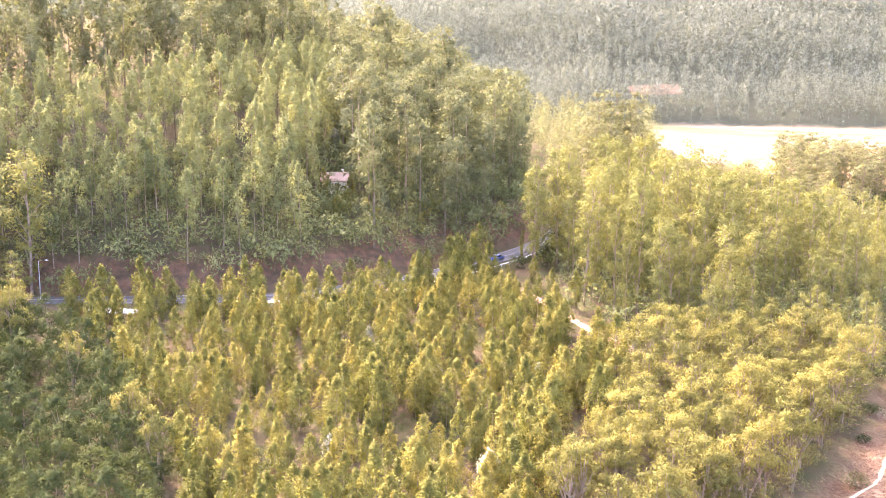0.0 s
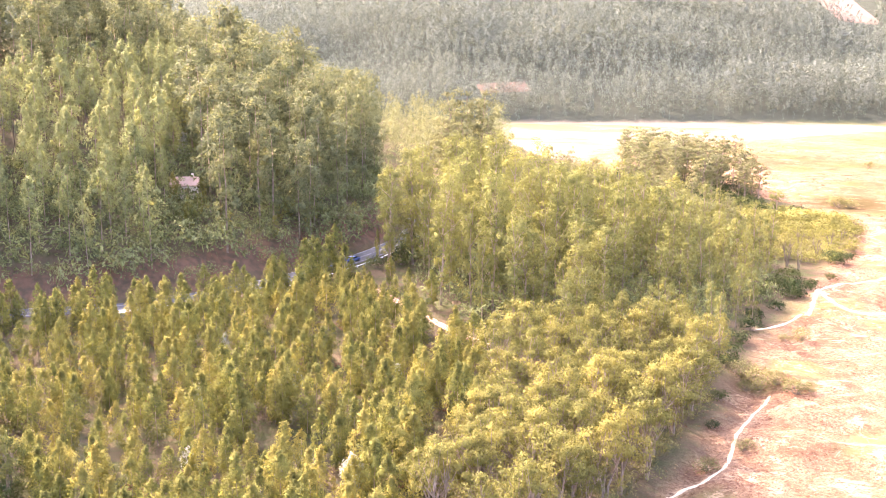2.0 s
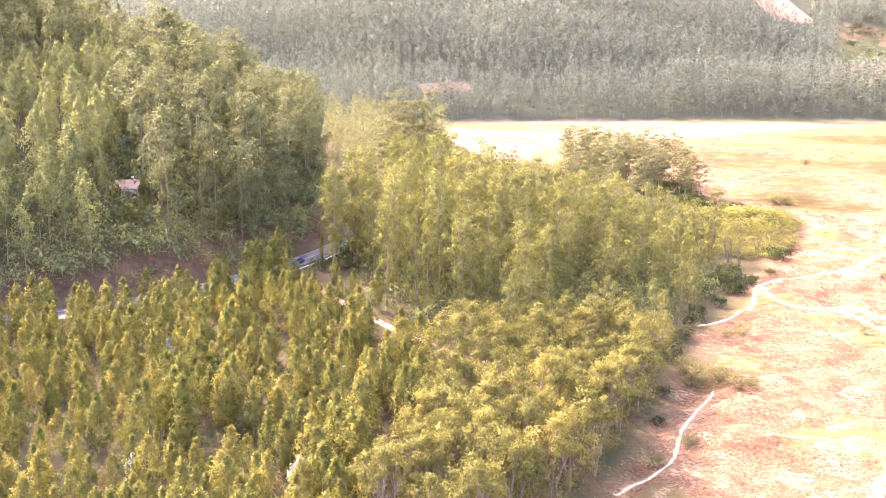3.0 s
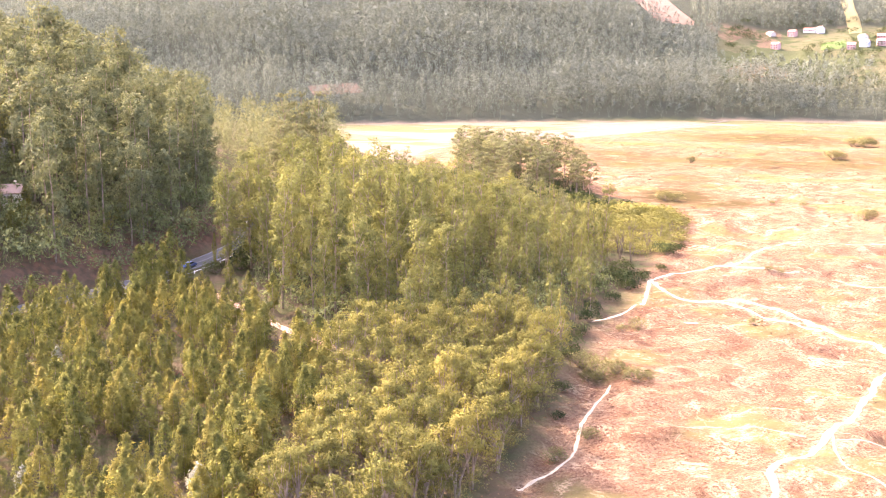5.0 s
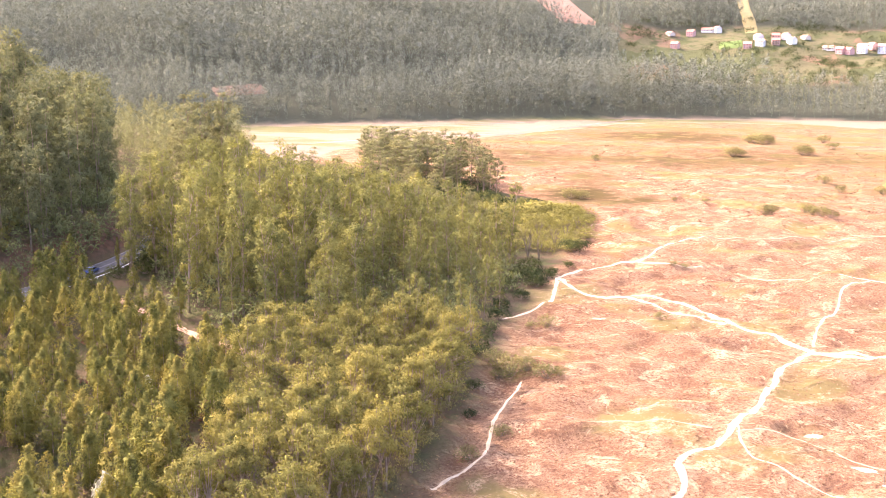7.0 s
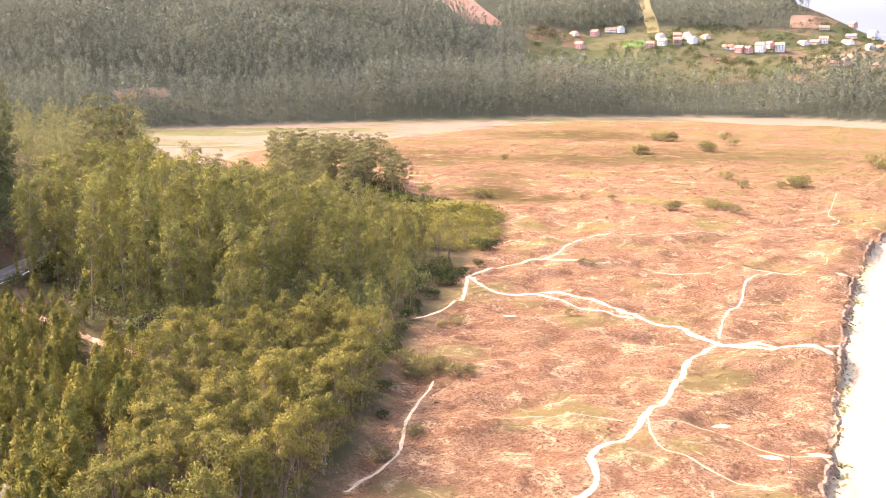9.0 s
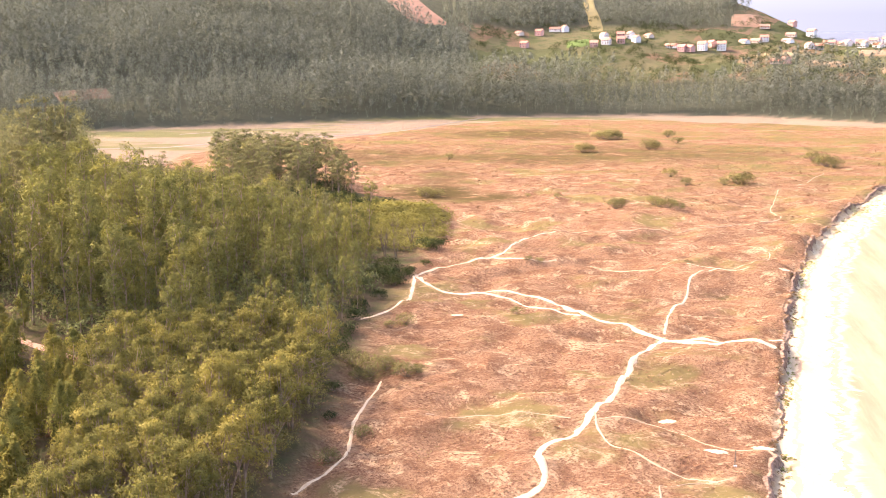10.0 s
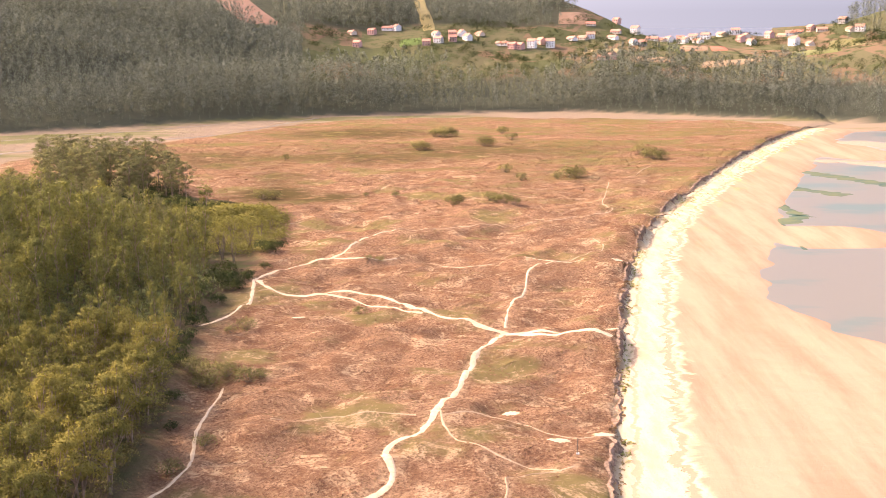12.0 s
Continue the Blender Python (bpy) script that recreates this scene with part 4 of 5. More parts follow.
wood_stuff("shore_scrub", FARTREE, qx[keep], qy[keep], g1, (M_FAR, M_BARK), 0.30, 0.4, "low scrub along the far shoreline, leaf colour paled for haze", False, "undergrowth")
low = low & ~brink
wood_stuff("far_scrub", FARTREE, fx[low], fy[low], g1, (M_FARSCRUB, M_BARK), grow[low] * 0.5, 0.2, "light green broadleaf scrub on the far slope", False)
hx, hy = scatter([(-120, 900), (-120, 1180), (340, 1180), (420, 800), (200, 900)], 11.0, 12)
az, d = np.degrees(np.arctan2(-hx, hy)), np.hypot(hx, hy) - shore_r(np.degrees(np.arctan2(-hx, hy)))
keep = (az < 6.5) & (d > 100) & (d < 330) & ((vn(hx / 28, hy / 10, 3) > 0.50) | (d < 150))
wood_stuff("field_hedges", LOW, hx[keep], hy[keep], g1, (M_BROAD, M_BARK), 2.4, 0.45, "hedges and garden trees between the village fields", False, "hedge")


# ---- paths, road and water ----
def smooth_line(pts, step):
    """Points at even steps along a smooth line through the given places."""
    p = np.array(pts, float)
    p = np.concatenate([[2 * p[0] - p[1]], p, [2 * p[-1] - p[-2]]])
    out = []
    for a, b, c, d in zip(p, p[1:], p[2:], p[3:]):
        n = max(2, int(np.linalg.norm(c - b) / step))
        for t in np.linspace(0, 1, n, endpoint=False):
            out.append(0.5 * (2 * b + (c - a) * t + (2 * a - 5 * b + 4 * c - d) * t * t + (3 * b - a - 3 * c + d) * t ** 3))
    out.append(p[-2])
    return np.array(out)


def ribbon(name, pts, width, mat, lift=0.07, rough=0.3, step=0.8, across=5, shift=0.0, level=None, sink=0.12):
    """A strip laid along a line of the plan, following the ground, with uneven edges."""
    line = smooth_line(pts, step)
    way = np.gradient(line, axis=0)
    way /= np.linalg.norm(way, axis=1, keepdims=True)
    side = np.stack([-way[:, 1], way[:, 0]], 1)
    n = len(line)
    rows = []
    for j, k in enumerate(np.linspace(-1, 1, across)):
        w = width / 2 * (1 + rough * (vn(np.arange(n) * step / 1.7, np.full(n, 3.0 + (k > 0) * 9), 1) - 0.5) * 2 * abs(k))
        xy = line + side * (k * w + shift)[:, None]
        z = height(xy[:, 0], xy[:, 1]) if level is None else np.full(n, level)
        rows.append(np.column_stack([xy, z + (lift if 0 < j < across - 1 else lift - sink)]))
    v = np.stack(rows, 1).reshape(-1, 3)
    i = (np.arange(n - 1)[:, None] * across + np.arange(across - 1)[None, :]).ravel()
    return new(name, mesh_np(name, v, np.stack([i, i + 1, i + 1 + across, i + across], 1), (mat,), None, True))


def sand_mat(name, a, b, c):
    k = Mat(name)
    col = k.mix(k.ramp(k.noise(0.9, 5, 0.65), 0.35, 0.7), a, b)
    col = k.mix(k.ramp(k.noise(3.5, 4, 0.7), 0.55, 0.75), col, c)
    k.bump(k.noise(4.0, 5, 0.7), 0.5, 0.12)
    return k.done(col, 0.95, 0.1)


M_PATH = sand_mat("trodden_sand", (0.312, 0.234, 0.152), (0.390, 0.305, 0.203), (0.234, 0.156, 0.094))
M_FAINT = sand_mat("half_grown_path", (0.25, 0.175, 0.11), (0.30, 0.22, 0.14), (0.19, 0.12, 0.07))
M_TRACK = sand_mat("red_earth", (0.25, 0.14, 0.092), (0.31, 0.19, 0.13), (0.17, 0.095, 0.06))
M_GRAVEL = sand_mat("pale_gravel", (0.349, 0.332, 0.299), (0.432, 0.415, 0.382), (0.274, 0.249, 0.216))
k = Mat("asphalt")
k.bump(k.noise(14, 4), 0.3, 0.02)
M_ASPHALT = k.done(k.mix(k.ramp(k.noise(0.5, 5, 0.6), 0.35, 0.7), (0.046, 0.043, 0.039), (0.065, 0.06, 0.055)), 0.9, 0.15)
M_LINE = plain_mat("road_paint", (0.26, 0.26, 0.25), (0.16, 0.16, 0.15), 2.0, 0.7)
M_STEEL = plain_mat("galvanised_steel", (0.42, 0.43, 0.44), (0.32, 0.33, 0.34), 3.0, 0.45, 0.5, 0.8)
M_POST = plain_mat("weathered_timber", (0.16, 0.12, 0.085), (0.10, 0.075, 0.055), 3.0)

for pts, wide in FOOTPATHS:
    tagged(ribbon("footpath", pts, wide * (0.72 if wide > 0.85 else 0.5), M_PATH if wide > 0.85 else M_FAINT, 0.1, 0.6), "pale trodden sand footpath across the dunes", "path", "footpaths", "structure")


def blob(name, cx, cy, rad, mat, g, lift=0.1):
    """A patch of bare ground with an uneven outline."""
    n, m = 26, 5
    t = np.linspace(0, 2 * np.pi, n, endpoint=False)
    edge = rad * (1 + g.normal(0, 0.16, n))
    v = []
    for j in range(m):
        q = (j + 0.02) / (m - 1)
        X, Y = cx + np.cos(t) * edge * q * 1.3, cy + np.sin(t) * edge * q * 0.9
        v.append(np.column_stack([X, Y, height(X, Y) + (lift if j < m - 1 else lift - 0.25)]))
    i = np.arange(n)
    k2 = (i + 1) % n
    f = [np.stack([i, k2, k2 + n, i + n], 1) + j * n for j in range(m - 1)]
    return new(name, mesh_np(name, np.concatenate(v), np.concatenate(f), (mat,), None, True))


g2 = np.random.default_rng(9)
for x, y, rad in ((19, 181, 1.5), (-34, 263, 1.4), (51, 325.5, 2.0), (12, 199, 1.3), (27, 187, 1.6)):
    tagged(blob("sand_patch", x, y, rad, M_PATH, g2), "bare pale sand patch in the dry heath", "sand", "sand patches", "structure")
tagged(ribbon("forest_track", TRACK[1:], 2.2, M_TRACK, 0.14, 0.25), "reddish earth track through the plantation", "track", "", "structure")
ROAD = [(-330, 74), (-277, 110), (-245, 132), (-212, 156), (-190, 174), (-177, 189), (-168, 207), (-163, 228), (-161, 248), (-161, 268), (-165, 290), (-176, 315), (-196, 345)]
tagged(ribbon("road", ROAD, 7.2, M_ASPHALT, 0.18, 0.0, 1.5), "grey asphalt country road with white lines", "road", "", "structure")
for shift in (-3.1, 3.1):
    tagged(ribbon("edge_line", ROAD, 0.15, M_LINE, 0.20, 0.0, 1.5, 3, shift, None, 0.004), "white painted line along the road edge", "road marking", "road lines", "structure")
tagged(ribbon("centre_line", ROAD, 0.13, M_LINE, 0.20, 0.0, 1.5, 3, 0.0, None, 0.004), "white painted line in the middle of the road", "road marking", "road lines", "structure")
for pts, wide in (([(-177, 181), (-172, 187), (-170, 191)], 3.5), ([(-203, 153), (-198, 156), (-193, 160)], 3.0)):
    tagged(ribbon("gravel_verge", pts, wide, M_GRAVEL, 0.12, 0.5), "pale gravel verge beside the road", "verge", "gravel verges", "structure")


def box(cx, cy, cz, sx, sy, sz):
    c = np.array([cx, cy, cz])
    v = np.array([[x, y, z] for z in (-1, 1) for x, y in ((-1, -1), (1, -1), (1, 1), (-1, 1))]) * np.array([sx, sy, sz]) / 2 + c
    return v, np.array([[3, 2, 1, 0], [4, 5, 6, 7], [0, 1, 5, 4], [1, 2, 6, 5], [2, 3, 7, 6], [3, 0, 4, 7]])


def part(name, vf, mat, parent, label="", smooth=False):
    o = new(name, mesh_np(name, *vf, (mat,), None, smooth))
    o.parent = parent
    return tagged(o, label)


def guard_rail(pts):
    rail = new("guard_rail")
    line = smooth_line(pts, 4.0)
    for a, b in zip(line, line[1:]):
        za, zb = ground_z(*a), ground_z(*b)
        part("post", box(a[0], a[1], za + 0.35, 0.12, 0.12, 0.9), M_STEEL, rail)
        mid = sweep(np.array([[a[0], a[1], za + 0.55], [b[0], b[1], zb + 0.55]]), (0.16, 0.16), 4)
        part("beam", mid, M_STEEL, rail)
    return tagged(rail, "grey steel guard rail along the road", "guard rail")


guard_rail([(-158.5, 205), (-155.8, 228), (-154.5, 248), (-155.5, 266)])


def street_lamp(x, y, h=9.5):
    lamp = new("street_lamp")
    lamp.location = (x, y, ground_z(x, y))
    part("pole", sweep(np.array([[0, 0, -0.3], [0, 0, h * 0.5], [0, 0, h]]), (0.11, 0.09, 0.06), 8), M_STEEL, lamp, "", True)
    part("arm", sweep(np.array([[0, 0, h - 0.1], [0.5, 0.35, h + 0.25], [1.2, 0.85, h + 0.3]]), (0.05, 0.045, 0.04), 6), M_STEEL, lamp, "", True)
    part("lamp_head", box(1.5, 1.05, h + 0.3, 0.75, 0.45, 0.14), M_STEEL, lamp, "grey lamp housing")
    return tagged(lamp, "grey steel street lamp beside the road", "street lamp")


street_lamp(-216, 150)


def solid(profile, half, taper=1.0):
    """A body from a side outline, as wide as 2 * half, drawn in at the top, with softened edges."""
    bm = bmesh.new()
    top = max(z for _, z in profile)
    low = min(z for _, z in profile)
    sides = []
    for s in (-1, 1):
        sides.append([bm.verts.new((s * half * (1 + (taper - 1) * (z - low) / (top - low)), y, z)) for y, z in profile])
    bm.faces.new(sides[0])
    bm.faces.new(sides[1][::-1])
    n = len(profile)
    for i in range(n):
        bm.faces.new((sides[0][i], sides[1][i], sides[1][(i + 1) % n], sides[0][(i + 1) % n]))
    bmesh.ops.recalc_face_normals(bm, faces=bm.faces)
    bmesh.ops.bevel(bm, geom=list(bm.edges), offset=0.06, segments=2, affect="EDGES")
    me = bpy.data.meshes.new("body")
    bm.to_mesh(me)
    bm.free()
    return me


def car(x, y, turn):
    """A small hatchback standing in its lane; the front faces +y."""
    top = new("car")
    paint = plain_mat("blue_car_paint", (0.03, 0.07, 0.22), (0.025, 0.06, 0.19), 4.0, 0.3, 0.5)
    glass = plain_mat("car_window", (0.02, 0.022, 0.025), (0.015, 0.017, 0.02), 4.0, 0.1, 0.5)
    rubber = plain_mat("tyre_rubber", (0.02, 0.02, 0.02), (0.03, 0.03, 0.03), 6.0)
    lamp = plain_mat("headlight_glass", (0.6, 0.6, 0.58), (0.5, 0.5, 0.48), 6.0, 0.15, 0.5)
    for name, line, half, taper, mat in (
        ("body", [(-2.0, 0.35), (-2.05, 0.75), (-1.9, 1.0), (0.9, 0.98), (1.85, 0.78), (2.0, 0.5), (1.95, 0.32)], 0.87, 0.96, paint),
        ("window", [(-1.75, 0.97), (-1.45, 1.38), (0.1, 1.40), (0.95, 0.97)], 0.80, 0.80, glass),
        ("roof", [(-1.5, 1.37), (-1.3, 1.47), (0.05, 1.48), (0.25, 1.36)], 0.68, 0.94, paint),
    ):
        me = solid(line, half, taper)
        me.materials.append(mat)
        o = new(name, me)
        o.parent = top
    wheel = sweep(np.array([[0, 0, -0.1], [0, 0, 0.1]]), (0.32, 0.32), 14)
    for sx in (-1, 1):
        for wy in (-1.25, 1.3):
            o = part("wheel", wheel, rubber, top)
            o.matrix_basis = pose(sx * 0.80, wy, 0.32, 0, 90, 0)
            hub = part("rim", sweep(np.array([[0, 0, -0.12], [0, 0, 0.12]]), (0.2, 0.17), 10), M_STEEL, o)
        part("headlight", box(sx * 0.62, 1.93, 0.66, 0.32, 0.14, 0.14), lamp, top, "clear headlight")
    top.matrix_basis = pose(x, y, ground_z(x, y) + 0.18, 0, 0, turn)
    return tagged(top, "small blue hatchback driving on the asphalt road", "car")


car(-159.4, 250, 2)


def marker_post(x, y, h=2.7):
    post = new("marker_post")
    post.location = (x, y, ground_z(x, y))
    part("post", sweep(np.array([[0, 0, -0.3], [0.02, 0, h * 0.5], [0.04, 0.02, h]]), (0.09, 0.085, 0.075), 7), M_POST, post, "", True)
    part("foot_stone", box(0.1, -0.1, 0.08, 0.5, 0.45, 0.3), M_GRAVEL, post, "pale stone at the foot")
    return tagged(post, "dark weathered wooden post standing on the dune", "post")


marker_post(21, 175)


def water_mat(name, colour, deep, rough=0.45, spec=0.06):
    k = Mat(name)
    col = k.mix(k.ramp(k.noise(0.03, 4, 0.6, k.stretch(0.5, 1, 1, 30)), 0.5, 0.62), colour, deep)
    k.bump(k.noise(1.2, 3), 0.06, 0.05)
    k.b.inputs["IOR"].default_value = 1.33
    return k.done(col, rough, spec)


def flat_sheet(name, x0, x1, y0, y1, z, mat, n=6):
    X, Y = np.meshgrid(np.linspace(x0, x1, n), np.linspace(y0, y1, n))
    i = (np.arange(n - 1)[:, None] * n + np.arange(n - 1)[None, :]).ravel()
    return new(name, mesh_np(name, np.stack([X.ravel(), Y.ravel(), np.full(X.size, z)], 1), np.stack([i, i + 1, i + 1 + n, i + n], 1), (mat,)))


M_POOL = water_mat("shallow_water", (0.115, 0.106, 0.088), (0.072, 0.10, 0.09), 0.4, 0.04)
M_SEA = water_mat("sea_water", (0.075, 0.085, 0.10), (0.065, 0.078, 0.095))
tagged(flat_sheet("tidal_pool", 60, 700, 90, 735, -2.05, M_POOL), "shallow tidal pool over pale sand", "water", "", "structure")
tagged(flat_sheet("sea", -400, 4900, 1650, 4900, -2.4, M_SEA), "distant calm sea", "water", "", "structure")
M_MUD = water_mat("channel_mud", (0.085, 0.062, 0.04), (0.11, 0.085, 0.055))
for pts, wide in (([(-300, 600), (-262, 612), (-241, 622), (-205, 655), (-171, 688), (-133, 712), (-117, 752), (-104, 785), (-88, 824)], 5.0), ([(-262, 690), (-205, 735), (-150, 780)], 4.0)):
    tagged(ribbon("tidal_channel", pts, wide, M_MUD, 0.12, 0.5, 4.0), "dark narrow tidal channel in the sand flat", "channel", "tidal channels", "structure")

k = Mat("wet_weed")
k.bump(k.noise(0.8, 4), 0.5, 0.2)
M_WETWEED = k.done(k.mix(k.ramp(k.noise(0.12, 5, 0.7, k.stretch(0.6, 1.4, 1)), 0.35, 0.62), (0.03, 0.066, 0.052), (0.09, 0.10, 0.05)), 0.8, 0.05)
M_WETSAND = sand_mat("wet_silt", (0.20, 0.15, 0.10), (0.24, 0.185, 0.13), (0.16, 0.125, 0.08))
for pts, wide, mat in (
    ([(152, 527), (163, 524), (168, 515), (174, 502), (184, 484), (196, 462)], 12, M_WETWEED),
    ([(140, 478), (146, 471), (153, 462), (160, 453)], 11, M_WETWEED),
    ([(126, 437), (127, 422), (128, 408)], 7, M_WETWEED),
    ([(113, 392), (120, 399), (129, 408)], 11, M_WETWEED),
    ([(113, 368), (111.5, 359), (111, 348)], 2.2, M_WETWEED),
    ([(180, 556), (192, 560), (204, 548), (216, 530)], 14, M_WETSAND),
    ([(196, 625), (215, 632), (230, 630), (250, 605)], 26, M_WETSAND),
):
    tagged(ribbon("weed_bank", pts, wide, mat, 0.10, 0.7, 2.0, 7, 0.0, -2.08 if mat is M_WETWEED else -2.02, 0.2), "dark green weed and silt bank in the shallow pool", "weed", "weed banks", "structure")

# ---- dune growth ----
M_TUSSOCK = leaf_mat("dry_tussock", (0.11, 0.06, 0.032), (0.24, 0.145, 0.08), (0.22, 0.16, 0.075), 0.280)
M_WEED = leaf_mat("beach_weed", (0.20, 0.19, 0.07), (0.29, 0.26, 0.10), (0.32, 0.28, 0.11), 0.280)


def tufts_over(name, xs, ys, sizes, mat, g, label, category, blades=5):
    """Low tufts of grass or heather, joined."""
    zs = height(xs, ys)
    n = len(xs)
    c = np.repeat(np.stack([xs, ys, zs], 1), blades, 0)
    s = np.repeat(sizes, blades)
    off = g.normal(0, 0.45, (n * blades, 3)) * s[:, None]
    off[:, 2] = np.abs(off[:, 2]) * 0.4 + s * 0.05
    up = np.tile([0.0, 0.0, 1.6], (n * blades, 1))
    v, f = leaves(c + off, up + g.normal(0, 0.5, (n * blades, 3)), s * g.uniform(0.4, 0.9, n * blades), g, 0.6)
    return tagged(new(name, mesh_np(name, v, f, (mat,))), label, category, "", "stuff")


g3 = np.random.default_rng(5)
tx, ty = scatter([(-52, 135), (34, 135), (52, 320), (70, 372), (-45, 372), (-50, 250)], 1.45, 77, 0.5)
qx, qy = scatter([(-50, 372), (70, 372), (140, 560), (180, 640), (-180, 640), (-150, 520), (-85, 440)], 2.7, 78, 0.5)
tx, ty = np.append(tx, qx), np.append(ty, qy)
ok = (tx < scarp_x(ty) - 1) & (vn(tx / 7, ty / 7, 0) * 0.6 + vn(tx / 2.2, ty / 2.2, 4) * 0.5 > 0.52)
for pts, wide in FOOTPATHS:
    ok &= ~near_line(tx, ty, pts, wide * 0.5 + 0.35)
ok &= marsh(tx, ty)[0] < 0.3
tx, ty = tx[ok], ty[ok]
tufts_over("dune_tussocks", tx, ty, g3.uniform(0.15, 0.38, len(tx)) * (1 + 0.7 * sm(350, 420, ty)), M_TUSSOCK, g3, "dry reddish heath tussocks covering the dunes", "grass", 4)
# broken earth face where the dunes end; colour also deepened for its shade
M_SCARP = plain_mat("shaded_dune_earth", (0.20, 0.13, 0.09), (0.10, 0.065, 0.042), 1.6, 0.95, 0.1)
sy = np.arange(120, 718, 0.6)
sx = scarp_x(sy) + (vn(sy / 3.5, sy * 0 + 4, 2) - 0.5) * 1.1 + (vn(sy / 1.1, sy * 0 + 7, 3) - 0.5) * 0.6
rows = []
for out, z in ((-1.2, height(sx - 1.6, sy) - 0.2), (-0.45, height(sx - 1.6, sy) - 0.05), (-0.1, height(sx - 1.6, sy) * 0.75 - 0.3), (0.25, height(sx + 1.2, sy) + 0.35), (0.9, height(sx + 1.2, sy) - 0.15)):
    rows.append(np.column_stack([sx + out + g3.normal(0, 0.08, len(sy)), sy, z + g3.normal(0, 0.05, len(sy))]))
i = (np.arange(len(sy) - 1)[:, None] * 5 + np.arange(4)[None, :]).ravel()
tagged(new("dune_scarp", mesh_np("dune_scarp", np.stack(rows, 1).reshape(-1, 3), np.stack([i, i + 1, i + 6, i + 5], 1), (M_SCARP,))), "broken dark earth face between dunes and beach, colour deepened for shade", "bank", "", "structure")
# clods and roots along the broken edge of the dunes
cy = np.arange(150, 715, 0.7)
cx = scarp_x(cy) + g3.normal(0.2, 0.55, len(cy)) + (vn(cy / 4, cy * 0 + 2, 2) - 0.5) * 2
tufts_over("scarp_clods", cx, cy, g3.uniform(0.22, 0.55, len(cy)), M_TUSSOCK, g3, "broken turf and roots along the dune edge", "turf", 5)
wy = g3.uniform(175, 640, 900)
wx = scarp_x(wy) + np.abs(g3.normal(0.5, 1.0, 900) + 0.06 * np.maximum(wy - 330, 0) * g3.random(900)) + 0.6
keep = vn(wx / 5, wy / 12, 3) > 0.5
tufts_over("beach_weed", wx[keep], wy[keep], g3.uniform(0.25, 0.6, keep.sum()), M_WEED, g3, "green weed tufts on the upper beach", "weed", 4)

# ---- buildings ----
M_ROOF = plain_mat("red_roof_tile", (0.44, 0.19, 0.125), (0.36, 0.15, 0.10), 0.8)
M_PALEROOF = plain_mat("pale_roof_tile", (0.30, 0.19, 0.135), (0.25, 0.16, 0.115), 0.8)
M_WHITE = plain_mat("white_render", (0.66, 0.64, 0.60), (0.56, 0.54, 0.50), 0.6)
M_CREAM = plain_mat("cream_render", (0.55, 0.46, 0.36), (0.47, 0.39, 0.30), 0.6)
M_PINK = plain_mat("pink_render", (0.52, 0.30, 0.25), (0.45, 0.26, 0.21), 0.6)
M_STONE = plain_mat("grey_stone", (0.36, 0.34, 0.31), (0.27, 0.26, 0.24), 0.9)
M_PANE = plain_mat("dark_window_glass", (0.05, 0.055, 0.06), (0.035, 0.04, 0.045), 2.0, 0.15, 0.5)
M_TIMBER = plain_mat("brown_door", (0.16, 0.09, 0.05), (0.12, 0.07, 0.04), 2.0)


def gable_body(w, d, h, peak):
    """Walls with gable ends, as one closed body."""
    v = np.array([[-w, -d, -2], [w, -d, -2], [w, d, -2], [-w, d, -2], [-w, -d, 2 * h], [w, -d, 2 * h], [w, d, 2 * h], [-w, d, 2 * h], [-w, 0, 2 * peak], [w, 0, 2 * peak]]) / 2
    f = np.array([[0, 1, 5, 4], [2, 3, 7, 6], [1, 2, 6, 5], [3, 0, 4, 7], [4, 5, 9, 8], [6, 7, 8, 9], [5, 6, 9, 9], [7, 4, 8, 8]])
    return v, f[:6]


def gable_ends(w, d, h, peak):
    out = []
    for s in (-1, 1):
        v = np.array([[s * w / 2, -d / 2, h], [s * w / 2, d / 2, h], [s * w / 2, d * 0.02, peak], [s * w / 2, -d * 0.02, peak]])
        out.append((v, np.array([[0, 1, 2, 3]])))
    return join(out)


def roof_slabs(w, d, h, peak, thick=0.22, over=0.5):
    """Two thick tiled slopes meeting at a ridge."""
    out = []
    run = d / 2 + over
    drop = (peak - h) / (d / 2) * over
    for s in (-1, 1):
        a = np.array([[-w / 2 - over, s * run, h - drop], [w / 2 + over, s * run, h - drop], [w / 2 + over, 0, peak], [-w / 2 - over, 0, peak]])
        v = np.concatenate([a + (0, 0, 0.02), a + (0, 0, thick)])
        out.append((v, np.array([[3, 2, 1, 0], [4, 5, 6, 7], [0, 1, 5, 4], [1, 2, 6, 5], [2, 3, 7, 6], [3, 0, 4, 7]])))
    return join(out)


PANE = mesh_np("window", *box(0, 0, 0, 1.15, 0.1, 1.35), (M_PANE,))


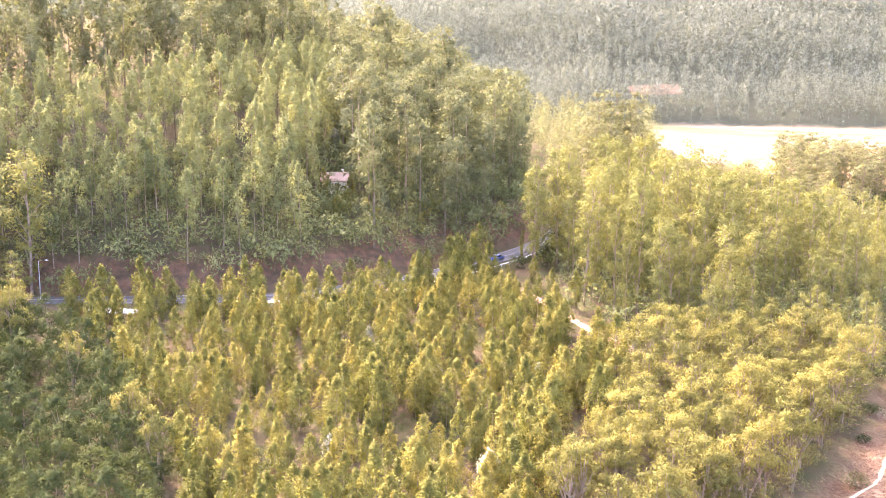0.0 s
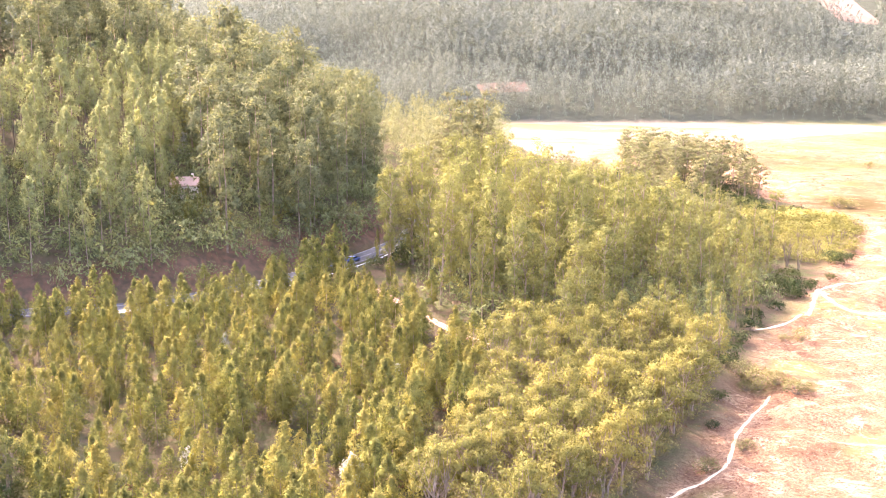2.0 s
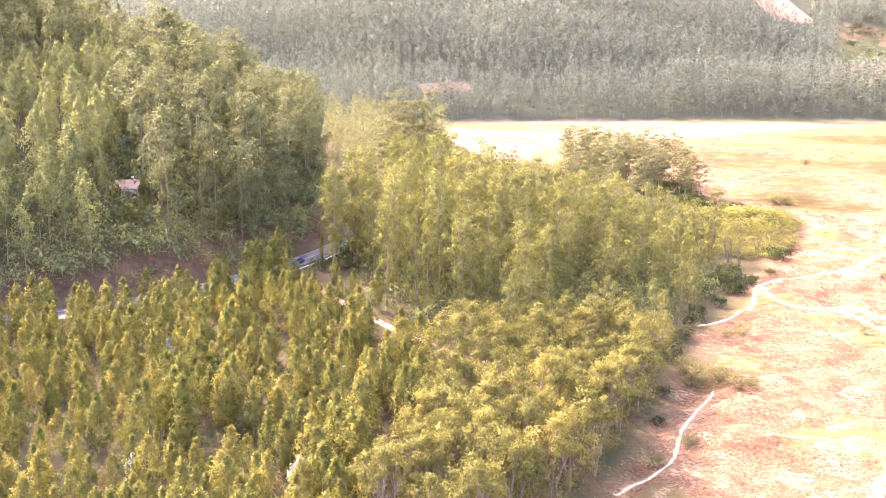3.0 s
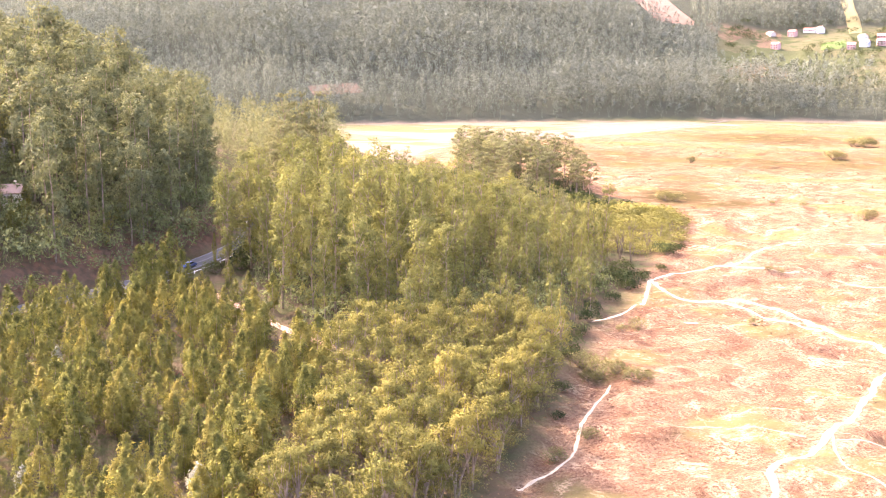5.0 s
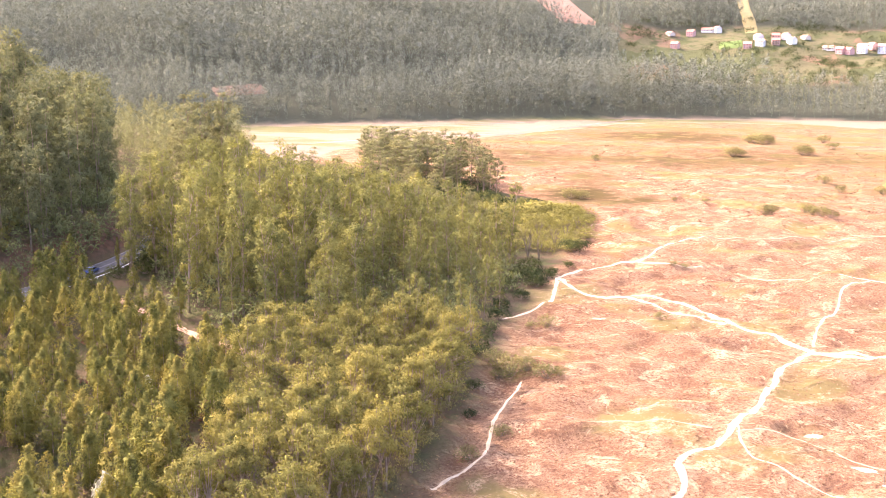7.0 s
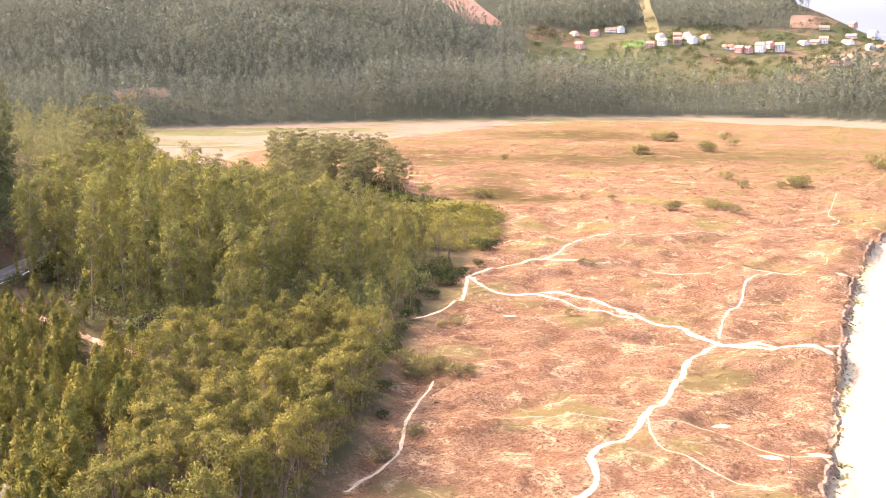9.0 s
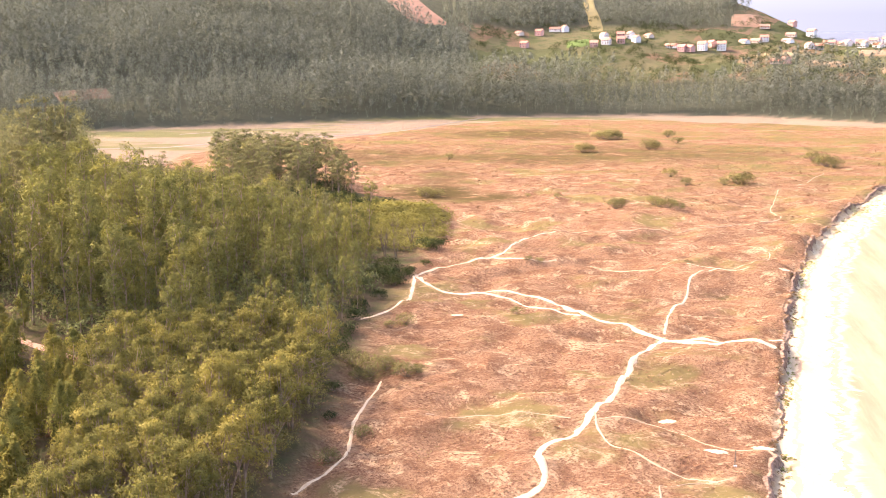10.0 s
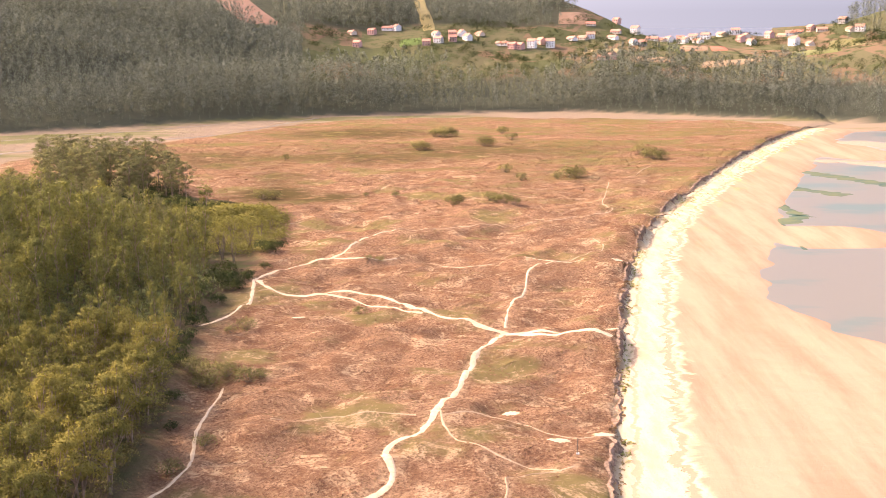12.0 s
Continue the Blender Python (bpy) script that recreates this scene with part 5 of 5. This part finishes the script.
def house(name, w, d, floors, wall, roof, label, pitch=0.32):
    """A house with walls, tiled roof, chimney, door and rows of windows; the front faces -y."""
    h = floors * 2.8
    peak = h + d / 2 * pitch * 2
    top = new(name)
    part("wall", join([gable_body(w, d, h, peak), gable_ends(w, d, h, peak)]), wall, top)
    part("roof", roof_slabs(w, d, h, peak), roof, top, "red tiled roof")
    part("chimney", box(w * 0.28, d * 0.12, peak + 0.1, 0.7, 0.7, 1.6), wall, top)
    part("door", box(w * 0.08, -d / 2 - 0.03, 1.05, 1.1, 0.12, 2.1), M_TIMBER, top)
    n = max(2, int(w / 3.0))
    for fl in range(floors):
        for i in range(n):
            x = -w / 2 + w * (i + 0.5) / n
            if fl == 0 and abs(x - w * 0.08) < 1.2:
                continue
            o = new("window", PANE)
            o.parent = top
            o.location = (x, -d / 2 - 0.03, fl * 2.8 + 1.6)
        o = new("window", PANE)
        o.parent = top
        o.matrix_basis = pose(-w / 2 - 0.03, 0, fl * 2.8 + 1.6, 0, 0, 90)
    return tagged(top, label, "house", "village houses")


KINDS = [
    house("house", 11, 8.5, 2, M_WHITE, M_ROOF, "white village house with a red tiled roof"),
    house("house", 13, 8, 1, M_CREAM, M_ROOF, "low cream village house with a red tiled roof"),
    house("house", 10, 8.5, 2, M_PINK, M_ROOF, "pink village house with a red tiled roof"),
    house("house", 16, 8, 1, M_WHITE, M_ROOF, "long low white house with a red tiled roof"),
    house("house", 10, 8, 2, M_STONE, M_ROOF, "grey stone village house with a red tiled roof"),
    house("house", 11, 9.5, 3, M_WHITE, M_ROOF, "tall white three-storey house with a red tiled roof"),
]
UPPER_HOUSES = [(-85, 1133, 1), (-66, 1138, 2), (-51, 1149, 3), (-42, 1145, 0), (-4, 1106, 0), (11, 1110, 2), (20, 1112, 0), (37, 1115, 1), (147, 1159, 1), (170, 1146, 1), (178, 1196, 2), (192, 1166, 5), (204, 1138, 3), (212, 1134, 1), (219, 1132, 0), (229, 1128, 2), (240, 1122, 0)]
LOWER_HOUSES = [(-77, 1091, 2), (-13, 1080, 2), (-2, 1088, 0), (11, 1094, 2), (25, 1100, 0), (57, 1090, 3), (66, 1083, 2), (73, 1082, 2), (84, 1085, 5), (93, 1094, 2), (101, 1087, 5), (143, 1125, 0), (124, 1115, 3), (135, 1120, 1), (164, 1124, 3), (178, 1089, 0), (184, 1074, 4), (226, 1099, 0), (237, 1086, 3), (247, 1101, 0)]
EAST_HOUSES = [(262, 1101, 1), (276, 1106, 0), (273, 1074, 2), (281, 1086, 1), (279, 1060, 0), (301, 1081, 2), (318, 1098, 1), (323, 1092, 0), (331, 1090, 4), (302, 1008, 5), (312, 996, 1), (332, 1059, 2), (336, 1041, 1), (357, 1049, 4), (360, 1014, 0), (354, 1020, 1), (143, 982, 2), (135, 983, 1)]
g4 = np.random.default_rng(11)
used = set()
for x, y, kind in UPPER_HOUSES + LOWER_HOUSES + EAST_HOUSES:
    m = pose(x, y, ground_z(x, y) + 0.1, 0, 0, math.degrees(math.atan2(-x, y)) + g4.uniform(-70, 10))
    m = m @ Matrix.Diagonal((0.70, 0.70, 0.70, 1))
    if kind in used:
        copy_thing(KINDS[kind], m).scale = (0.70, 0.70, 0.70)
    else:
        KINDS[kind].matrix_basis = m
        used.add(kind)
lodge = house("hill_house", 7.0, 5.5, 1, M_CREAM, M_PALEROOF, "cream house with a pale tiled roof among hillside trees")
lodge.matrix_basis = pose(-206, 239, ground_z(-206, 239) + 0.8, 0, 0, 38)

# ---- fields and clearings on the far shore ----
def field(name, cx, cy, w, d, turn, a, b, label):
    """A tilled or mown patch lying on the slope."""
    n = 9
    U, V = np.meshgrid(np.linspace(-0.5, 0.5, n), np.linspace(-0.5, 0.5, n))
    t = radians(turn)
    X = cx + U * w * math.cos(t) - V * d * math.sin(t)
    Y = cy + U * w * math.sin(t) + V * d * math.cos(t)
    i = (np.arange(n - 1)[:, None] * n + np.arange(n - 1)[None, :]).ravel()
    Z = height(X, Y) + 0.7
    Z[0], Z[-1], Z[:, 0], Z[:, -1] = Z[0] - 1.0, Z[-1] - 1.0, Z[:, 0] - 1.0, Z[:, -1] - 1.0
    k = Mat(name)
    col = k.mix(k.ramp(k.noise(0.08, 5, 0.6), 0.35, 0.65), a, b)
    k.bump(k.noise(0.7, 4), 0.5, 0.3)
    me = mesh_np(name, np.stack([X.ravel(), Y.ravel(), Z.ravel()], 1), np.stack([i, i + 1, i + 1 + n, i + n], 1), (k.done(col, 0.95, 0.1),), None, True)
    return tagged(new(name, me), label, "field", "", "structure")


field("green_meadow", -28, 1096, 22, 26, 2, (0.075, 0.115, 0.028), (0.06, 0.09, 0.024), "bright green mown meadow beside the village")
field("ploughed_field", 243, 1030, 15, 46, -10, (0.26, 0.095, 0.055), (0.22, 0.08, 0.045), "reddish ploughed field below the village")
field("stubble_field", 222, 1034, 26, 40, -12, (0.20, 0.13, 0.075), (0.16, 0.10, 0.06), "brown stubble field below the village")
field("dry_field", 176, 978, 38, 22, -8, (0.22, 0.15, 0.085), (0.18, 0.12, 0.07), "dry tan field above the shore wood")
field("dry_field", 236, 948, 52, 20, -14, (0.21, 0.14, 0.085), (0.17, 0.12, 0.07), "dry tan field above the shore wood")
field("hay_field", 150, 1062, 46, 24, -6, (0.19, 0.145, 0.075), (0.15, 0.12, 0.06), "pale hay field below the houses")
field("pasture", 205, 1040, 14, 34, -12, (0.11, 0.125, 0.04), (0.09, 0.10, 0.035), "green pasture below the houses")
field("pasture", 300, 940, 40, 40, -18, (0.12, 0.125, 0.045), (0.10, 0.10, 0.035), "green pasture on the slope")
field("pasture", 340, 985, 34, 40, -20, (0.14, 0.125, 0.05), (0.11, 0.105, 0.04), "yellow-green pasture on the slope")
field("felled_slope", -188, 1140, 42, 104, 27, (0.19, 0.105, 0.07), (0.15, 0.085, 0.055), "bare reddish felled strip on the wooded hill")
field("firebreak", -17, 1210, 13, 165, 5, (0.20, 0.16, 0.065), (0.16, 0.13, 0.055), "dry grassy firebreak running up the hill")
field("felled_slope", 132, 1180, 30, 40, -7, (0.19, 0.12, 0.08), (0.15, 0.095, 0.06), "brown felled patch near the ridge")
field("felled_clearing", -356, 760, 40, 22, 40, (0.10, 0.066, 0.042), (0.075, 0.055, 0.035), "brown felled clearing above the shore")
